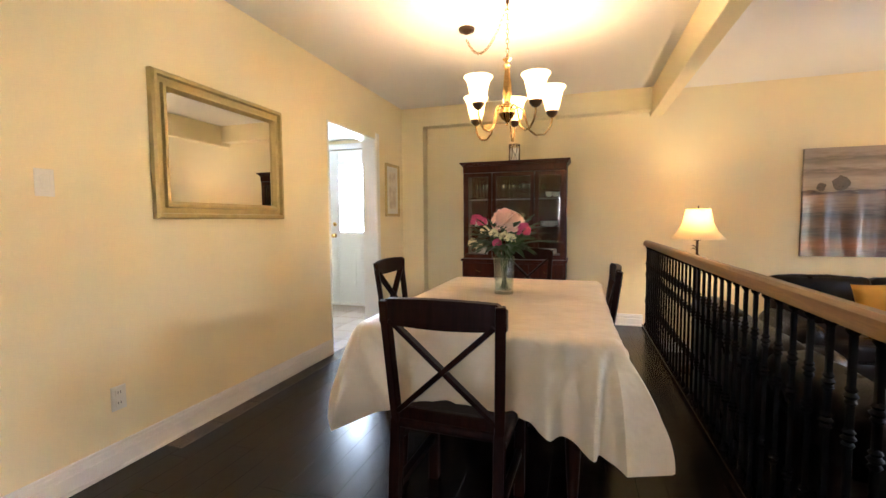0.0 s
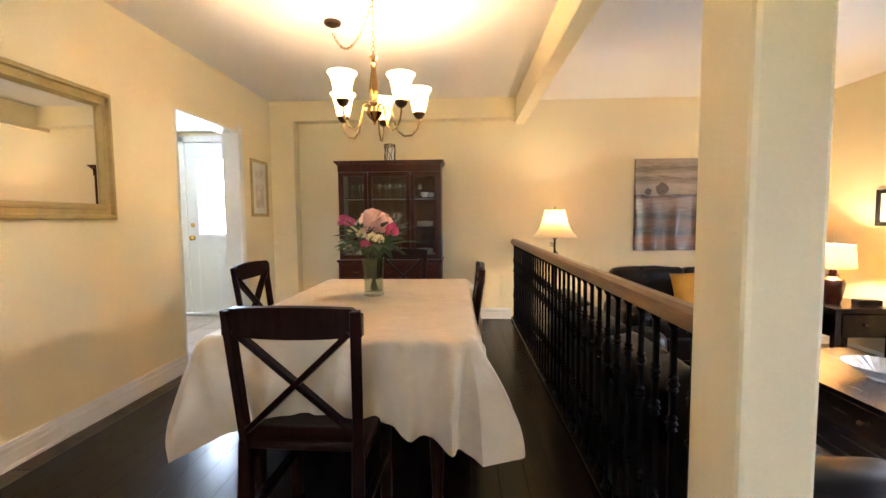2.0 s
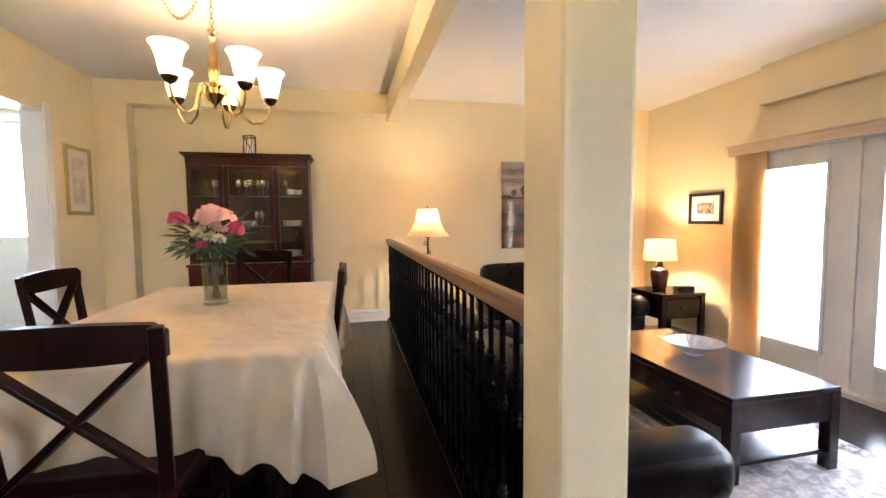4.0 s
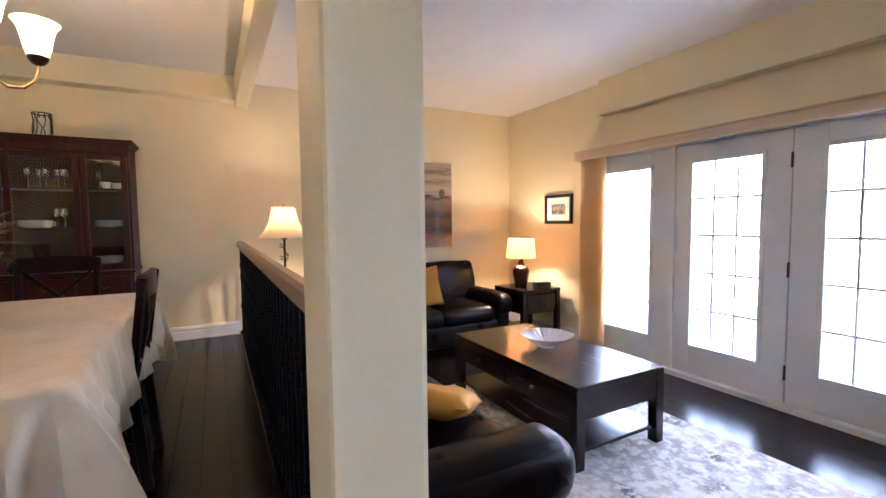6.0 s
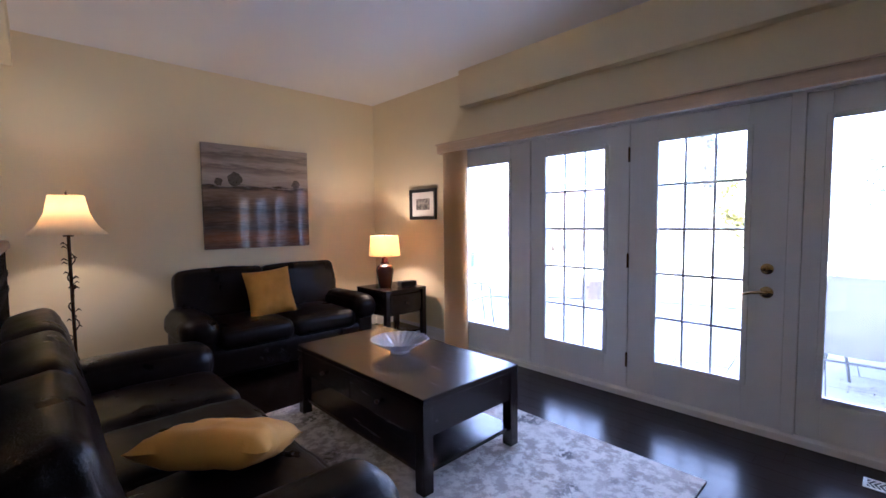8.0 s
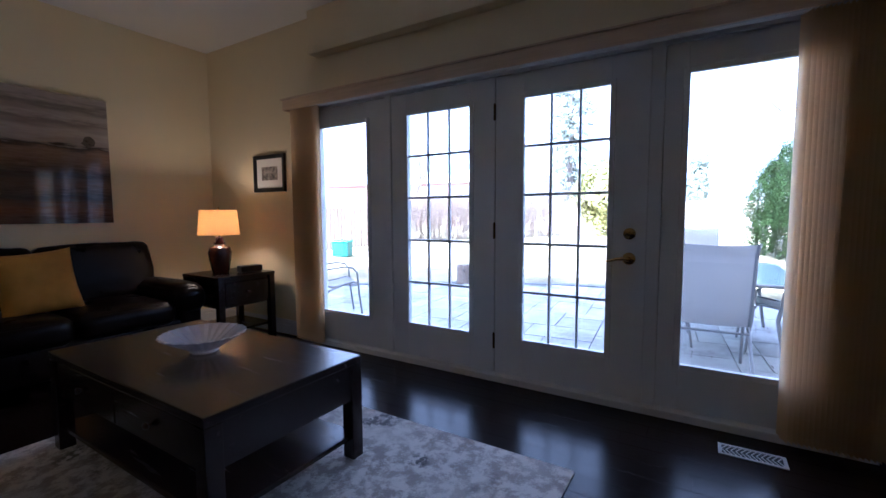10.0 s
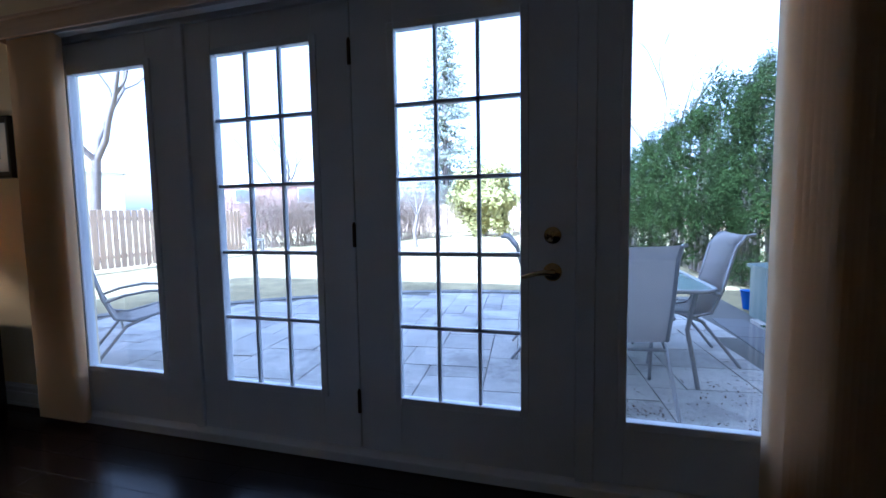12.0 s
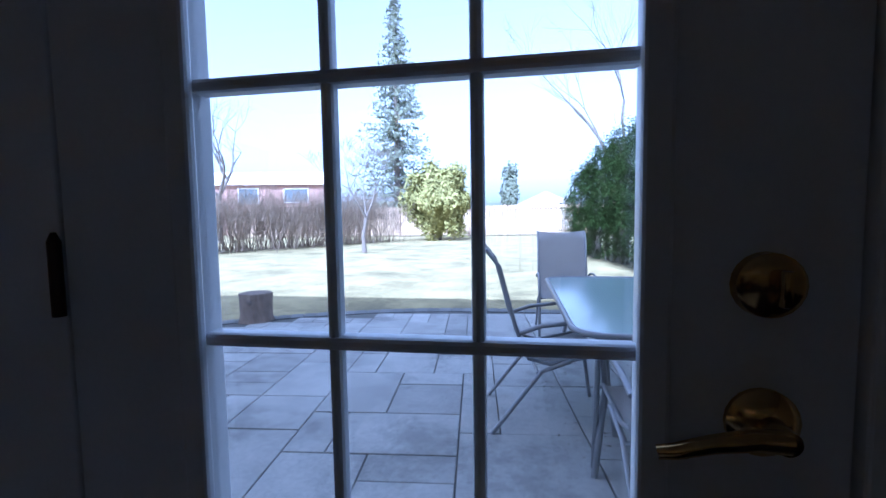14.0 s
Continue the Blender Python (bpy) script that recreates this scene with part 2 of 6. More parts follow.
def boxes(*rows, bev=0.0):
    bm = bmesh.new()
    for r in rows:
        box(bm, *r[:6], bev=r[6] if len(r) > 6 else bev)
    return bm


def tube(bm, pts, r, seg=8, closed=False, caps=True):
    """A round bar along a line of points; r may be one radius or one for each point."""
    pts = [Vector(p) for p in pts]
    rs = r if hasattr(r, "__len__") else [r] * len(pts)
    rings, up = [], None
    for i, p in enumerate(pts):
        a = pts[i - 1] if i or closed else p
        b = pts[(i + 1) % len(pts)] if i < len(pts) - 1 or closed else p
        d = (b - a).normalized()
        if up is None:
            up = d.orthogonal().normalized()
        up = (up - d * up.dot(d))
        up = up.normalized() if up.length > 1e-6 else d.orthogonal().normalized()
        side = d.cross(up)
        rings.append([bm.verts.new(p + (up * math.cos(k * math.tau / seg) + side * math.sin(k * math.tau / seg)) * rs[i]) for k in range(seg)])
    n = len(rings)
    for i in range(n if closed else n - 1):
        for k in range(seg):
            bm.faces.new((rings[i][k], rings[i][(k + 1) % seg], rings[(i + 1) % n][(k + 1) % seg], rings[(i + 1) % n][k]))
    if caps and not closed:
        bm.faces.new(rings[0][::-1]), bm.faces.new(rings[-1])
    return bm


def lathe(bm, profile, seg=24, at=(0, 0, 0), wobble=None):
    """Turns a profile of (radius, height) round the z axis."""
    at = Vector(at)
    rings = []
    for r, z in profile:
        rings.append([bm.verts.new(at + Vector((max(r, 1e-4) * (wobble(k, z) if wobble else 1) * math.cos(k * math.tau / seg), max(r, 1e-4) * (wobble(k, z) if wobble else 1) * math.sin(k * math.tau / seg), z))) for k in range(seg)])
    for i in range(len(rings) - 1):
        for k in range(seg):
            bm.faces.new((rings[i][k], rings[i][(k + 1) % seg], rings[i + 1][(k + 1) % seg], rings[i + 1][k]))
    return bm


def bar(bm, p, q, w, h, bev=0.004):
    """A squared bar from p to q, w wide and h deep."""
    p, q = Vector(p), Vector(q)
    d = q - p
    m = Matrix.Translation((p + q) / 2) @ d.to_track_quat("Z", "Y").to_matrix().to_4x4()
    return box(bm, -w / 2, -h / 2, -d.length / 2, w / 2, h / 2, d.length / 2, bev, m)


def puffy(bm, lo, hi, r, bulge=0.0, wrinkle=0.0, n=12, seed=0.0, m=None):
    """A stuffed box: rounded edges, swelling sides, small creases."""
    lo, hi = Vector(lo), Vector(hi)
    c, h = (lo + hi) / 2, (hi - lo) / 2
    r = min(r, min(h) * 0.98)
    start = len(bm.verts)
    bm.verts.ensure_lookup_table()
    ts = [math.sin((-1 + 2 * i / n) * math.pi / 2) for i in range(n + 1)]
    grid = {}

    def vert(u):
        key = tuple(round(x, 4) for x in u)
        if key not in grid:
            p = Vector((u[0] * h.x, u[1] * h.y, u[2] * h.z))
            core = Vector([max(-(h[i] - r), min(h[i] - r, p[i])) for i in range(3)])
            d = p - core
            d = d.normalized() if d.length > 1e-9 else Vector((0, 0, 0))
            q = core + d * r
            swell = bulge * (1 - u[0] ** 2 * 0.9) * (1 - u[1] ** 2 * 0.9) if abs(u[2]) > 0.99 else bulge * (1 - u[2] ** 2 * 0.9) * (1 - (u[0] if abs(u[1]) > 0.99 else u[1]) ** 2 * 0.9)
            q += d * swell
            if wrinkle:
                w = noise.noise((q + c) * 7 + Vector((seed, seed * 2, 0))) + 0.6 * noise.noise((q + c) * 19 + Vector((seed, 0, 3)))
                q += d * w * wrinkle
            q = q + c
            grid[key] = bm.verts.new(m @ q if m is not None else q)
        return grid[key]

    for ax in range(3):
        for sgn in (-1, 1):
            for i in range(n):
                for j in range(n):
                    q = []
                    for a, b in ((i, j), (i + 1, j), (i + 1, j + 1), (i, j + 1)):
                        u = [0, 0, 0]
                        u[ax], u[(ax + 1) % 3], u[(ax + 2) % 3] = sgn, ts[a], ts[b]
                        q.append(vert(u))
                    if len(set(q)) == 4:
                        bm.faces.new(q if sgn > 0 else q[::-1])
    return bm


def pillow(bm, w, h, t, m, n=16, seed=0.0):
    """A square cushion with pinched corners, standing in the xz plane of m."""
    vs = {}
    for s in (1, -1):
        for i in range(n + 1):
            for j in range(n + 1):
                u, v = -1 + 2 * i / n, -1 + 2 * j / n
                if s < 0 and (i in (0, n) or j in (0, n)):
                    vs[s, i, j] = vs[1, i, j]
                    continue
                th = t / 2 * ((1 - u ** 4) * (1 - v ** 4)) ** 0.6
                pinch = 1 - 0.07 * (1 - u * u) * v * v
                pinch2 = 1 - 0.07 * (1 - v * v) * u * u
                wr = 0.012 * noise.noise(Vector((u * 3 + seed, v * 3, s * 2.0)))
                vs[s, i, j] = bm.verts.new(m @ Vector((u * w / 2 * pinch2, s * th + wr, v * h / 2 * pinch)))
    for s in (1, -1):
        for i in range(n):
            for j in range(n):
                q = [vs[s, i, j], vs[s, i, j + 1], vs[s, i + 1, j + 1], vs[s, i + 1, j]]
                bm.faces.new(q if s > 0 else q[::-1])
    return bm


def arc(c, r, a0, a1, n, plane="xz"):
    out = []
    for i in range(n + 1):
        a = radians(a0 + (a1 - a0) * i / n)
        u, v = r * math.cos(a), r * math.sin(a)
        out.append((c[0] + u, c[1], c[2] + v) if plane == "xz" else (c[0], c[1] + u, c[2] + v) if plane == "yz" else (c[0] + u, c[1] + v, c[2]))
    return out

# ---- the plan ----
ZD = 0.26            # dining floor above the living room floor
XL, YB, XF = -1.70, 5.85, 4.63   # left wall, back wall, garden wall
YS, ZC = -1.6, 2.86  # wall behind the walker, ceiling
TH = 0.16


def setting(name, bm, material, label, category, smooth=0.0):
    return tagged(part(name, bm, material, None, "", smooth), label, category, kind="structure")


# left wall with the kitchen doorway through it
KY0, KY1, KZ = 3.99, 4.95, 2.37
setting("wall_west", boxes((XL - TH, YS - TH, -0.1, XL, KY0, ZC), (XL - TH, KY1, -0.1, XL, YB + TH, ZC), (XL - TH, KY0, KZ, XL, KY1, ZC)), M_WALL, "cream painted plaster wall with a doorway to the kitchen", "wall")
setting("wall_north", boxes((XL, YB, -0.1, XF + TH, YB + TH, ZC)), M_WALL, "cream painted plaster wall across dining and living room", "wall")
WX0, WX1, WZ0, WZ1 = -0.1, 0.68, 1.5, 2.14   # window opening behind the walker
setting("wall_south", boxes((XL, YS - TH, -0.1, WX0, YS, ZC), (WX1, YS - TH, -0.1, XF + TH, YS, ZC), (WX0, YS - TH, -0.1, WX1, YS, WZ0), (WX0, YS - TH, WZ1, WX1, YS, ZC)), M_WALL, "plain cream plaster wall with a window opening", "wall")
# shallow recess of the dining end: a column and a beam in front of the back wall
setting("alcove_column", boxes((XL, 5.69, ZD, -1.42, YB, ZC), ), M_WALL, "cream painted shallow wall column beside the alcove", "wall column")
setting("alcove_beam", boxes((-1.42, 5.69, 2.63, 1.165, YB, ZC)), M_WALL, "cream painted shallow beam over the alcove", "beam")
# garden wall with the opening for the glazed doors
DY0, DY1, DZ = 0.52, 4.38, 2.10
setting("wall_east", boxes((XF, YS, -0.3, XF + 0.2, DY0, ZC), (XF, DY1, -0.3, XF + 0.2, YB, ZC), (XF, DY0, DZ, XF + 0.2, DY1, ZC)), M_WALL, "cream painted wall around the glazed garden doors", "wall")
setting("soffit", boxes((4.53, YS, 2.50, XF, 4.18, ZC, 0.006)), M_WALL, "cream painted shallow bulkhead above the garden doors", "bulkhead")
setting("ceiling", boxes((XL - TH, YS - TH, ZC, XF + 0.2, YB + TH, ZC + 0.15)), M_CEIL, "white painted ceiling", "ceiling")
setting("ceiling_beam", boxes((1.165, YS, 2.58, 1.285, YB, ZC, 0.008)), M_WALL, "cream painted ceiling beam between dining and living room", "beam")
setting("post", boxes((1.06, 1.455, ZD, 1.204, 1.636, ZC, 0.012)), M_WALL, "cream painted square post at the steps", "post")

# split levels: dining platform and one step
setting("floor_dining", boxes((XL, YS, -0.1, 1.225, YB, ZD - 0.012)), M_FLOORB, "raised dining floor of dark wooden boards", "floor")
setting("floor_living", boxes((1.225, YS, -0.1, XF + 0.0, YB, -0.012)), M_FLOORB, "living room floor of dark wooden boards", "floor")
setting("step", boxes((1.225, YS, -0.012, 1.50, 1.45, 0.13, 0.008)), M_FLOOR, "dark wooden step down to the living room", "step")


def base_run(bm, x0, y0, x1, y1, z, face):
    """A moulded skirting: tall board, bead and sloped cap. face: the side it looks to."""
    n = Vector(face)
    for d, a, b in ((0.012, 0, 0.135), (0.018, 0, 0.085), (0.0165, 0.1, 0.118), (0.024, 0, 0.02)):
        p, q = Vector((x0, y0, z + a)), Vector((x1, y1, z + b))
        e = n * d
        lo = [min(p[i], q[i], p[i] + e[i], q[i] + e[i]) for i in range(3)]
        hi = [max(p[i], q[i], p[i] + e[i], q[i] + e[i]) for i in range(3)]
        box(bm, *lo, *hi, bev=0.003)
    return bm


b = bmesh.new()
base_run(b, XL, YS, XL, KY0 - 0.0, ZD, (1, 0, 0)), base_run(b, XL, KY1 + 0.07, XL, 5.69, ZD, (1, 0, 0))
base_run(b, XL, 5.69, -1.42, 5.69, ZD, (0, -1, 0)), base_run(b, -1.42, YB, 1.14, YB, ZD, (0, -1, 0))
setting("baseboard", b, M_TRIM, "white moulded skirting board in the dining room", "baseboard")
b = bmesh.new()
base_run(b, 1.23, YB, XF, YB, 0, (0, -1, 0)), base_run(b, XF, DY1 + 0.07, XF, YB, 0, (-1, 0, 0)), base_run(b, XF, YS, XF, DY0 - 0.07, 0, (-1, 0, 0))
setting("baseboard", b, M_TRIM, "white moulded skirting board in the living room", "baseboard")

# kitchen doorway lining (no wide casing) and the kitchen behind it
b = boxes((XL - TH, KY0, ZD, XL + 0.004, KY0 + 0.018, KZ, 0.002), (XL - TH, KY1 - 0.018, ZD, XL + 0.004, KY1, KZ, 0.002), (XL - TH, KY0 + 0.018, KZ - 0.018, XL + 0.004, KY1 - 0.018, KZ, 0.002), (XL, KY1 - 0.01, ZD, XL + 0.014, KY1 + 0.065, KZ + 0.06, 0.004))
setting("trim", b, M_TRIM, "white painted doorway lining to the kitchen", "door trim")
setting("wall_kitchen", boxes((-4.2, 6.12, 0, -1.82, 6.28, ZC), (-4.36, 2.0, 0, -4.2, 6.28, ZC), (-4.2, 1.9, 0, -1.82, 2.0, ZC)), M_WALL, "cream kitchen walls seen through the doorway", "wall")
setting("ceiling_kitchen", boxes((-4.36, 1.9, 2.62, -1.82, 6.28, 2.76)), M_CEIL, "white kitchen ceiling", "ceiling")
M_TILE = surface("beige floor tile", (0.3, 0.23, 0.17), 0.35, var=0.2, scale=6, relief=0.1, random_tone=0.15)
kf = setting("floor_kitchen", boxes((-4.36, 1.9, 0, -1.66, 6.28, ZD - 0.008)), M_FLOORB, "beige tiled kitchen floor", "floor")


def kitchen_door():
    d = tagged(thing("door_1", "white panelled back door with a bright half window", "door", pose(-2.99, 6.118, ZD) @ Matrix.Diagonal((1, 1, 1.09, 1))), kind="structure")
    part("door_panel", boxes((0, -0.045, 0.02, 0.13, 0, 2.03), (0.73, -0.045, 0.02, 0.86, 0, 2.03), (0.13, -0.045, 0.02, 0.73, 0, 0.95), (0.13, -0.045, 1.86, 0.73, 0, 2.03), bev=0.004), M_DOORW, d)
    b = boxes((-0.075, -0.055, 0, -0.004, 0, 2.11), (0.864, -0.055, 0, 0.935, 0, 2.11), (-0.075, -0.055, 2.04, 0.935, 0, 2.115), bev=0.006)
    part("door_frame", b, M_TRIM, d)
    part("sill", boxes((-0.07, -0.09, 0, 0.93, 0, 0.025, 0.006)), M_TRIM, d)
    for x0 in (0.17, 0.46):
        part("raised_panel", boxes((x0, -0.052, 0.16, x0 + 0.23, -0.044, 0.72, 0.006)), M_DOORW, d)
    part("window_frame", boxes((0.11, -0.06, 0.92, 0.16, -0.046, 1.89), (0.70, -0.06, 0.92, 0.75, -0.046, 1.89), (0.16, -0.06, 0.92, 0.70, -0.046, 0.97), (0.16, -0.06, 1.84, 0.70, -0.046, 1.89), (0.16, -0.055, 1.42, 0.70, -0.046, 1.44), bev=0.004), M_DOORW, d)
    # emission in the pane replaces daylight from outside; no bulb stands behind it
    m = glow_surface("pane with daylight glow", (0.8, 0.9, 1.0), 0.75, (0.8, 0.8, 0.8))
    part("pane", boxes((0.16, -0.03, 0.97, 0.70, -0.026, 1.84)), m, d, "frosted pane glowing in place of daylight")
    k = lathe(bmesh.new(), [(0.001, 0), (0.028, 0.0), (0.03, 0.008), (0.012, 0.012), (0.012, 0.035), (0.028, 0.045), (0.03, 0.06), (0.018, 0.075), (0.001, 0.078)], 16)
    bmesh.ops.transform(k, matrix=pose(0.065, -0.045, 0.92, 90), verts=k.verts)
    part("knob", k, M_GOLDM, d, "polished brass knob", 40)
    k = lathe(bmesh.new(), [(0.001, 0), (0.028, 0.0), (0.026, 0.012), (0.012, 0.016), (0.001, 0.018)], 16)
    bmesh.ops.transform(k, matrix=pose(0.065, -0.045, 1.07, 90), verts=k.verts)
    part("deadbolt", k, M_GOLDM, d, "polished brass deadbolt", 40)


kitchen_door()


# ---- glazed garden doors ----
GX = 4.60            # room face of the door leaves
GZ0, GZ1 = 0.30, 1.895
MUNZ = [0.627, 0.95, 1.272, 1.585]


def leaf(name, label, y0, y1, gy0, gy1, grid, category="door"):
    """One tall leaf: stiles, rails, glazing bead, glass, bars. y0 < y1."""
    d = tagged(thing(name, label, category, pose(GX, y0, 0.045)), kind="structure")
    a, b_, z0, z1, top = gy0 - y0, gy1 - y0, GZ0 - 0.045, GZ1 - 0.045, 2.05 - 0.045
    w = y1 - y0
    part("stile", boxes((0, 0, 0, 0.045, a, top, 0.003)), M_DOORW, d)
    part("stile", boxes((0, b_, 0, 0.045, w, top, 0.003)), M_DOORW, d)
    part("rail", boxes((0.0, a, 0, 0.045, b_, z0, 0.003)), M_DOORW, d)
    part("rail", boxes((0.0, a, z1, 0.045, b_, top, 0.003)), M_DOORW, d)
    part("glazing_bead", boxes((-0.012, a - 0.025, z0 - 0.025, 0.004, a + 0.008, z1 + 0.025), (-0.012, b_ - 0.008, z0 - 0.025, 0.004, b_ + 0.025, z1 + 0.025), (-0.012, a + 0.008, z0 - 0.025, 0.004, b_ - 0.008, z0 + 0.008), (-0.012, a + 0.008, z1 - 0.008, 0.004, b_ - 0.008, z1 + 0.025), bev=0.005), M_DOORW, d)
    g = part("pane", boxes((0.020, a, z0, 0.024, b_, z1)), M_GLASS, d, "clear window glass")
    g.visible_shadow = False
    if grid:
        for z in MUNZ:
            part("muntin", boxes((0.004, a, z - 0.045 - 0.009, 0.034, b_, z - 0.045 + 0.009, 0.006)), M_DOORW, d)
        for i in (1, 2):
            y = a + (b_ - a) * i / 3
            part("muntin", boxes((0.006, y - 0.008, z0, 0.032, y + 0.008, z1, 0.006)), M_DOORW, d)
    return d


leaf("window_1", "tall fixed white sidelight with plain glass", 3.40, 4.33, 3.59, 4.13, False, "window")
leaf("door_2", "white french door with fifteen small panes", 2.468, 3.345, 2.652, 3.197, True)
door3 = leaf("door_3", "white french door with fifteen panes and brass lever", 1.524, 2.462, 1.729, 2.266, True)
leaf("window_2", "tall fixed white sidelight with plain glass", 0.57, 1.452, 0.80, 1.342, False, "window")
b = boxes((4.585, 3.347, 0.02, 4.70, 3.398, 2.06), (4.585, 1.454, 0.02, 4.70, 1.522, 2.06), (4.585, 4.332, 0.02, 4.70, DY1, 2.06), (4.585, DY0, 0.02, 4.70, 0.568, 2.06), (4.585, DY0, 2.052, 4.72, DY1, DZ), bev=0.004)
setting("door_frame", b, M_DOORW, "white painted frame of the garden doors", "door frame")
b = boxes((4.648, 3.335, 0.03, 4.70, 3.346, 2.06), (4.648, 3.399, 0.03, 4.70, 3.412, 2.06), (4.648, 1.440, 0.03, 4.70, 1.453, 2.06), (4.648, 1.523, 0.03, 4.70, 1.536, 2.06), (4.648, 2.446, 0.03, 4.67, 2.484, 2.051), (4.648, 4.318, 0.03, 4.70, 4.331, 2.06), (4.648, 0.569, 0.03, 4.70, 0.584, 2.06), (4.648, 0.585, 2.03, 4.70, 4.317, 2.0515), (4.648, 0.585, 0.0435, 4.70, 4.317, 0.06))
setting("door_stop", b, M_DOORW, "white painted stops behind the garden doors", "door stop")
setting("door_sill", boxes((4.545, DY0, -0.012, 4.83, DY1, 0.043, 0.006)), M_TRIM, "worn white sill under the garden doors", "door sill")
for z in (0.27, 1.03, 1.82):
    h = bmesh.new()
    tube(h, [(4.589, 2.465, z - 0.05), (4.589, 2.465, z + 0.05)], 0.008, 10)
    tube(h, [(4.589, 2.465, z + 0.05), (4.589, 2.465, z + 0.062)], [0.008, 0.003], 10)
    o = part("hinge", h, M_BRONZE, door3, "dark steel butt hinge", 40)
    o.matrix_parent_inverse = door3.matrix_world.inverted()


def door_lever():
    y = 1.612
    b = lathe(bmesh.new(), [(0.001, 0), (0.036, 0), (0.036, 0.006), (0.026, 0.016), (0.014, 0.02), (0.012, 0.05), (0.001, 0.052)], 20)
    bmesh.ops.transform(b, matrix=pose(GX, y, 0.885, 0, -90, 0), verts=b.verts)
    tube(b, [(GX - 0.045, y, 0.885), (GX - 0.05, y + 0.03, 0.888), (GX - 0.052, y + 0.07, 0.882), (GX - 0.05, y + 0.1, 0.872), (GX - 0.046, y + 0.115, 0.868)], [0.012, 0.011, 0.009, 0.008, 0.007], 10)
    o = part("door_handle", b, M_TARN, door3, "worn brass lever handle", 40)
    o.matrix_parent_inverse = door3.matrix_world.inverted()
    b = lathe(bmesh.new(), [(0.001, 0), (0.034, 0), (0.033, 0.012), (0.026, 0.018), (0.001, 0.02)], 20)
    bmesh.ops.transform(b, matrix=pose(GX, y, 1.03, 0, -90, 0), verts=b.verts)
    box(b, GX - 0.04, y - 0.005, 1.012, GX - 0.018, y + 0.005, 1.048, 0.003)
    o = part("deadbolt", b, M_TARN, door3, "worn brass deadbolt", 40)
    o.matrix_parent_inverse = door3.matrix_world.inverted()


door_lever()

# valance with its rail, vertical blinds stacked at both ends
v = thing("blind_valance", "blond wooden valance of the vertical blinds", "valance", pose(4.53, 0.25, 2.03))
part("fascia", boxes((-0.085, 0, 0.02, -0.07, 4.17, 0.105, 0.003)), M_VALAN, v)
part("cap", boxes((-0.10, -0.01, 0.105, 0.1, 4.18, 0.118, 0.003)), M_VALAN, v)
part("head_rail", boxes((-0.03, 0.02, 0.03, 0.02, 4.15, 0.075, 0.003)), M_PLAST, v)
part("return_end", boxes((-0.07, 4.155, 0.02, 0.1, 4.17, 0.105, 0.002)), M_VALAN, v)


def blind_stack(y0, y1, n, label):
    t = thing("vertical_blind", label, "blind", pose(4.52, y0, 0.03))
    for i in range(n):
        y = (y1 - y0) * (i + 0.5) / n
        b = bmesh.new()
        ang = radians(random.uniform(57, 59))
        w = 0.043
        rows = []
        for j in range(7):
            u = -1 + 2 * j / 6
            o = 0.006 * (1 - u * u)
            rows.append([b.verts.new((u * w * math.sin(ang) + o, y + u * w * math.cos(ang) * 0.8 - o, z)) for z in (0.0, 2.03)])
        for p, q in zip(rows, rows[1:]):
            b.faces.new((p[0], q[0], q[1], p[1]))
        r = bmesh.ops.solidify(b, geom=b.faces[:], thickness=0.0012)
        part("vane", b, M_BLIND, t, "", 30)
    return t


blind_stack(4.06, 4.40, 17, "stacked tan fabric vertical blinds beside the picture")
blind_stack(0.46, 0.89, 22, "stacked tan fabric vertical blinds at the door's far end")


# ---- railing ----
def railing():
    t = thing("railing", "dark iron baluster railing with an oak handrail", "railing", pose(1.165, 1.636, ZD))
    L = YB - 1.636
    b = bmesh.new()
    prof = [(-0.034, 0.0), (-0.036, 0.02), (-0.03, 0.045), (-0.016, 0.058), (0.016, 0.058), (0.03, 0.045), (0.036, 0.02), (0.034, 0.0)]
    ends = [[b.verts.new((x, y, 0.915 + z)) for x, z in prof] for y in (0.002, L - 0.002)]
    for i in range(len(prof)):
        j = (i + 1) % len(prof)
        b.faces.new((ends[0][i], ends[1][i], ends[1][j], ends[0][j]))
    b.faces.new(ends[0][::-1]), b.faces.new(ends[1])
    part("handrail", b, M_OAK, t, "worn oak handrail", 30)
    part("shoe_rail", boxes((-0.035, 0.002, 0.0, 0.035, L - 0.02, 0.03, 0.006)), M_FLOOR, t)
    b = bmesh.new()
    box(b, -0.008, -0.008, 0.03, 0.008, 0.008, 0.915, 0.0015)
    for z in (0.30, 0.60, 0.72):
        lathe(b, [(0.008, z - 0.03), (0.016, z - 0.018), (0.011, z - 0.01), (0.019, z), (0.011, z + 0.01), (0.016, z + 0.018), (0.008, z + 0.03)], 10)
    lathe(b, [(0.02, 0.031), (0.02, 0.04), (0.009, 0.055)], 10)
    lathe(b, [(0.009, 0.885), (0.02, 0.9), (0.02, 0.915)], 10)
    first = part("baluster", b, M_IRON, t, "", 35)
    first.location = (0, 0.06, 0)
    n = 37
    for i in range(1, n):
        o = first.copy()
        scene.collection.objects.link(o)
        o.location = (0, 0.06 + (L - 0.12) * i / (n - 1), 0)


railing()


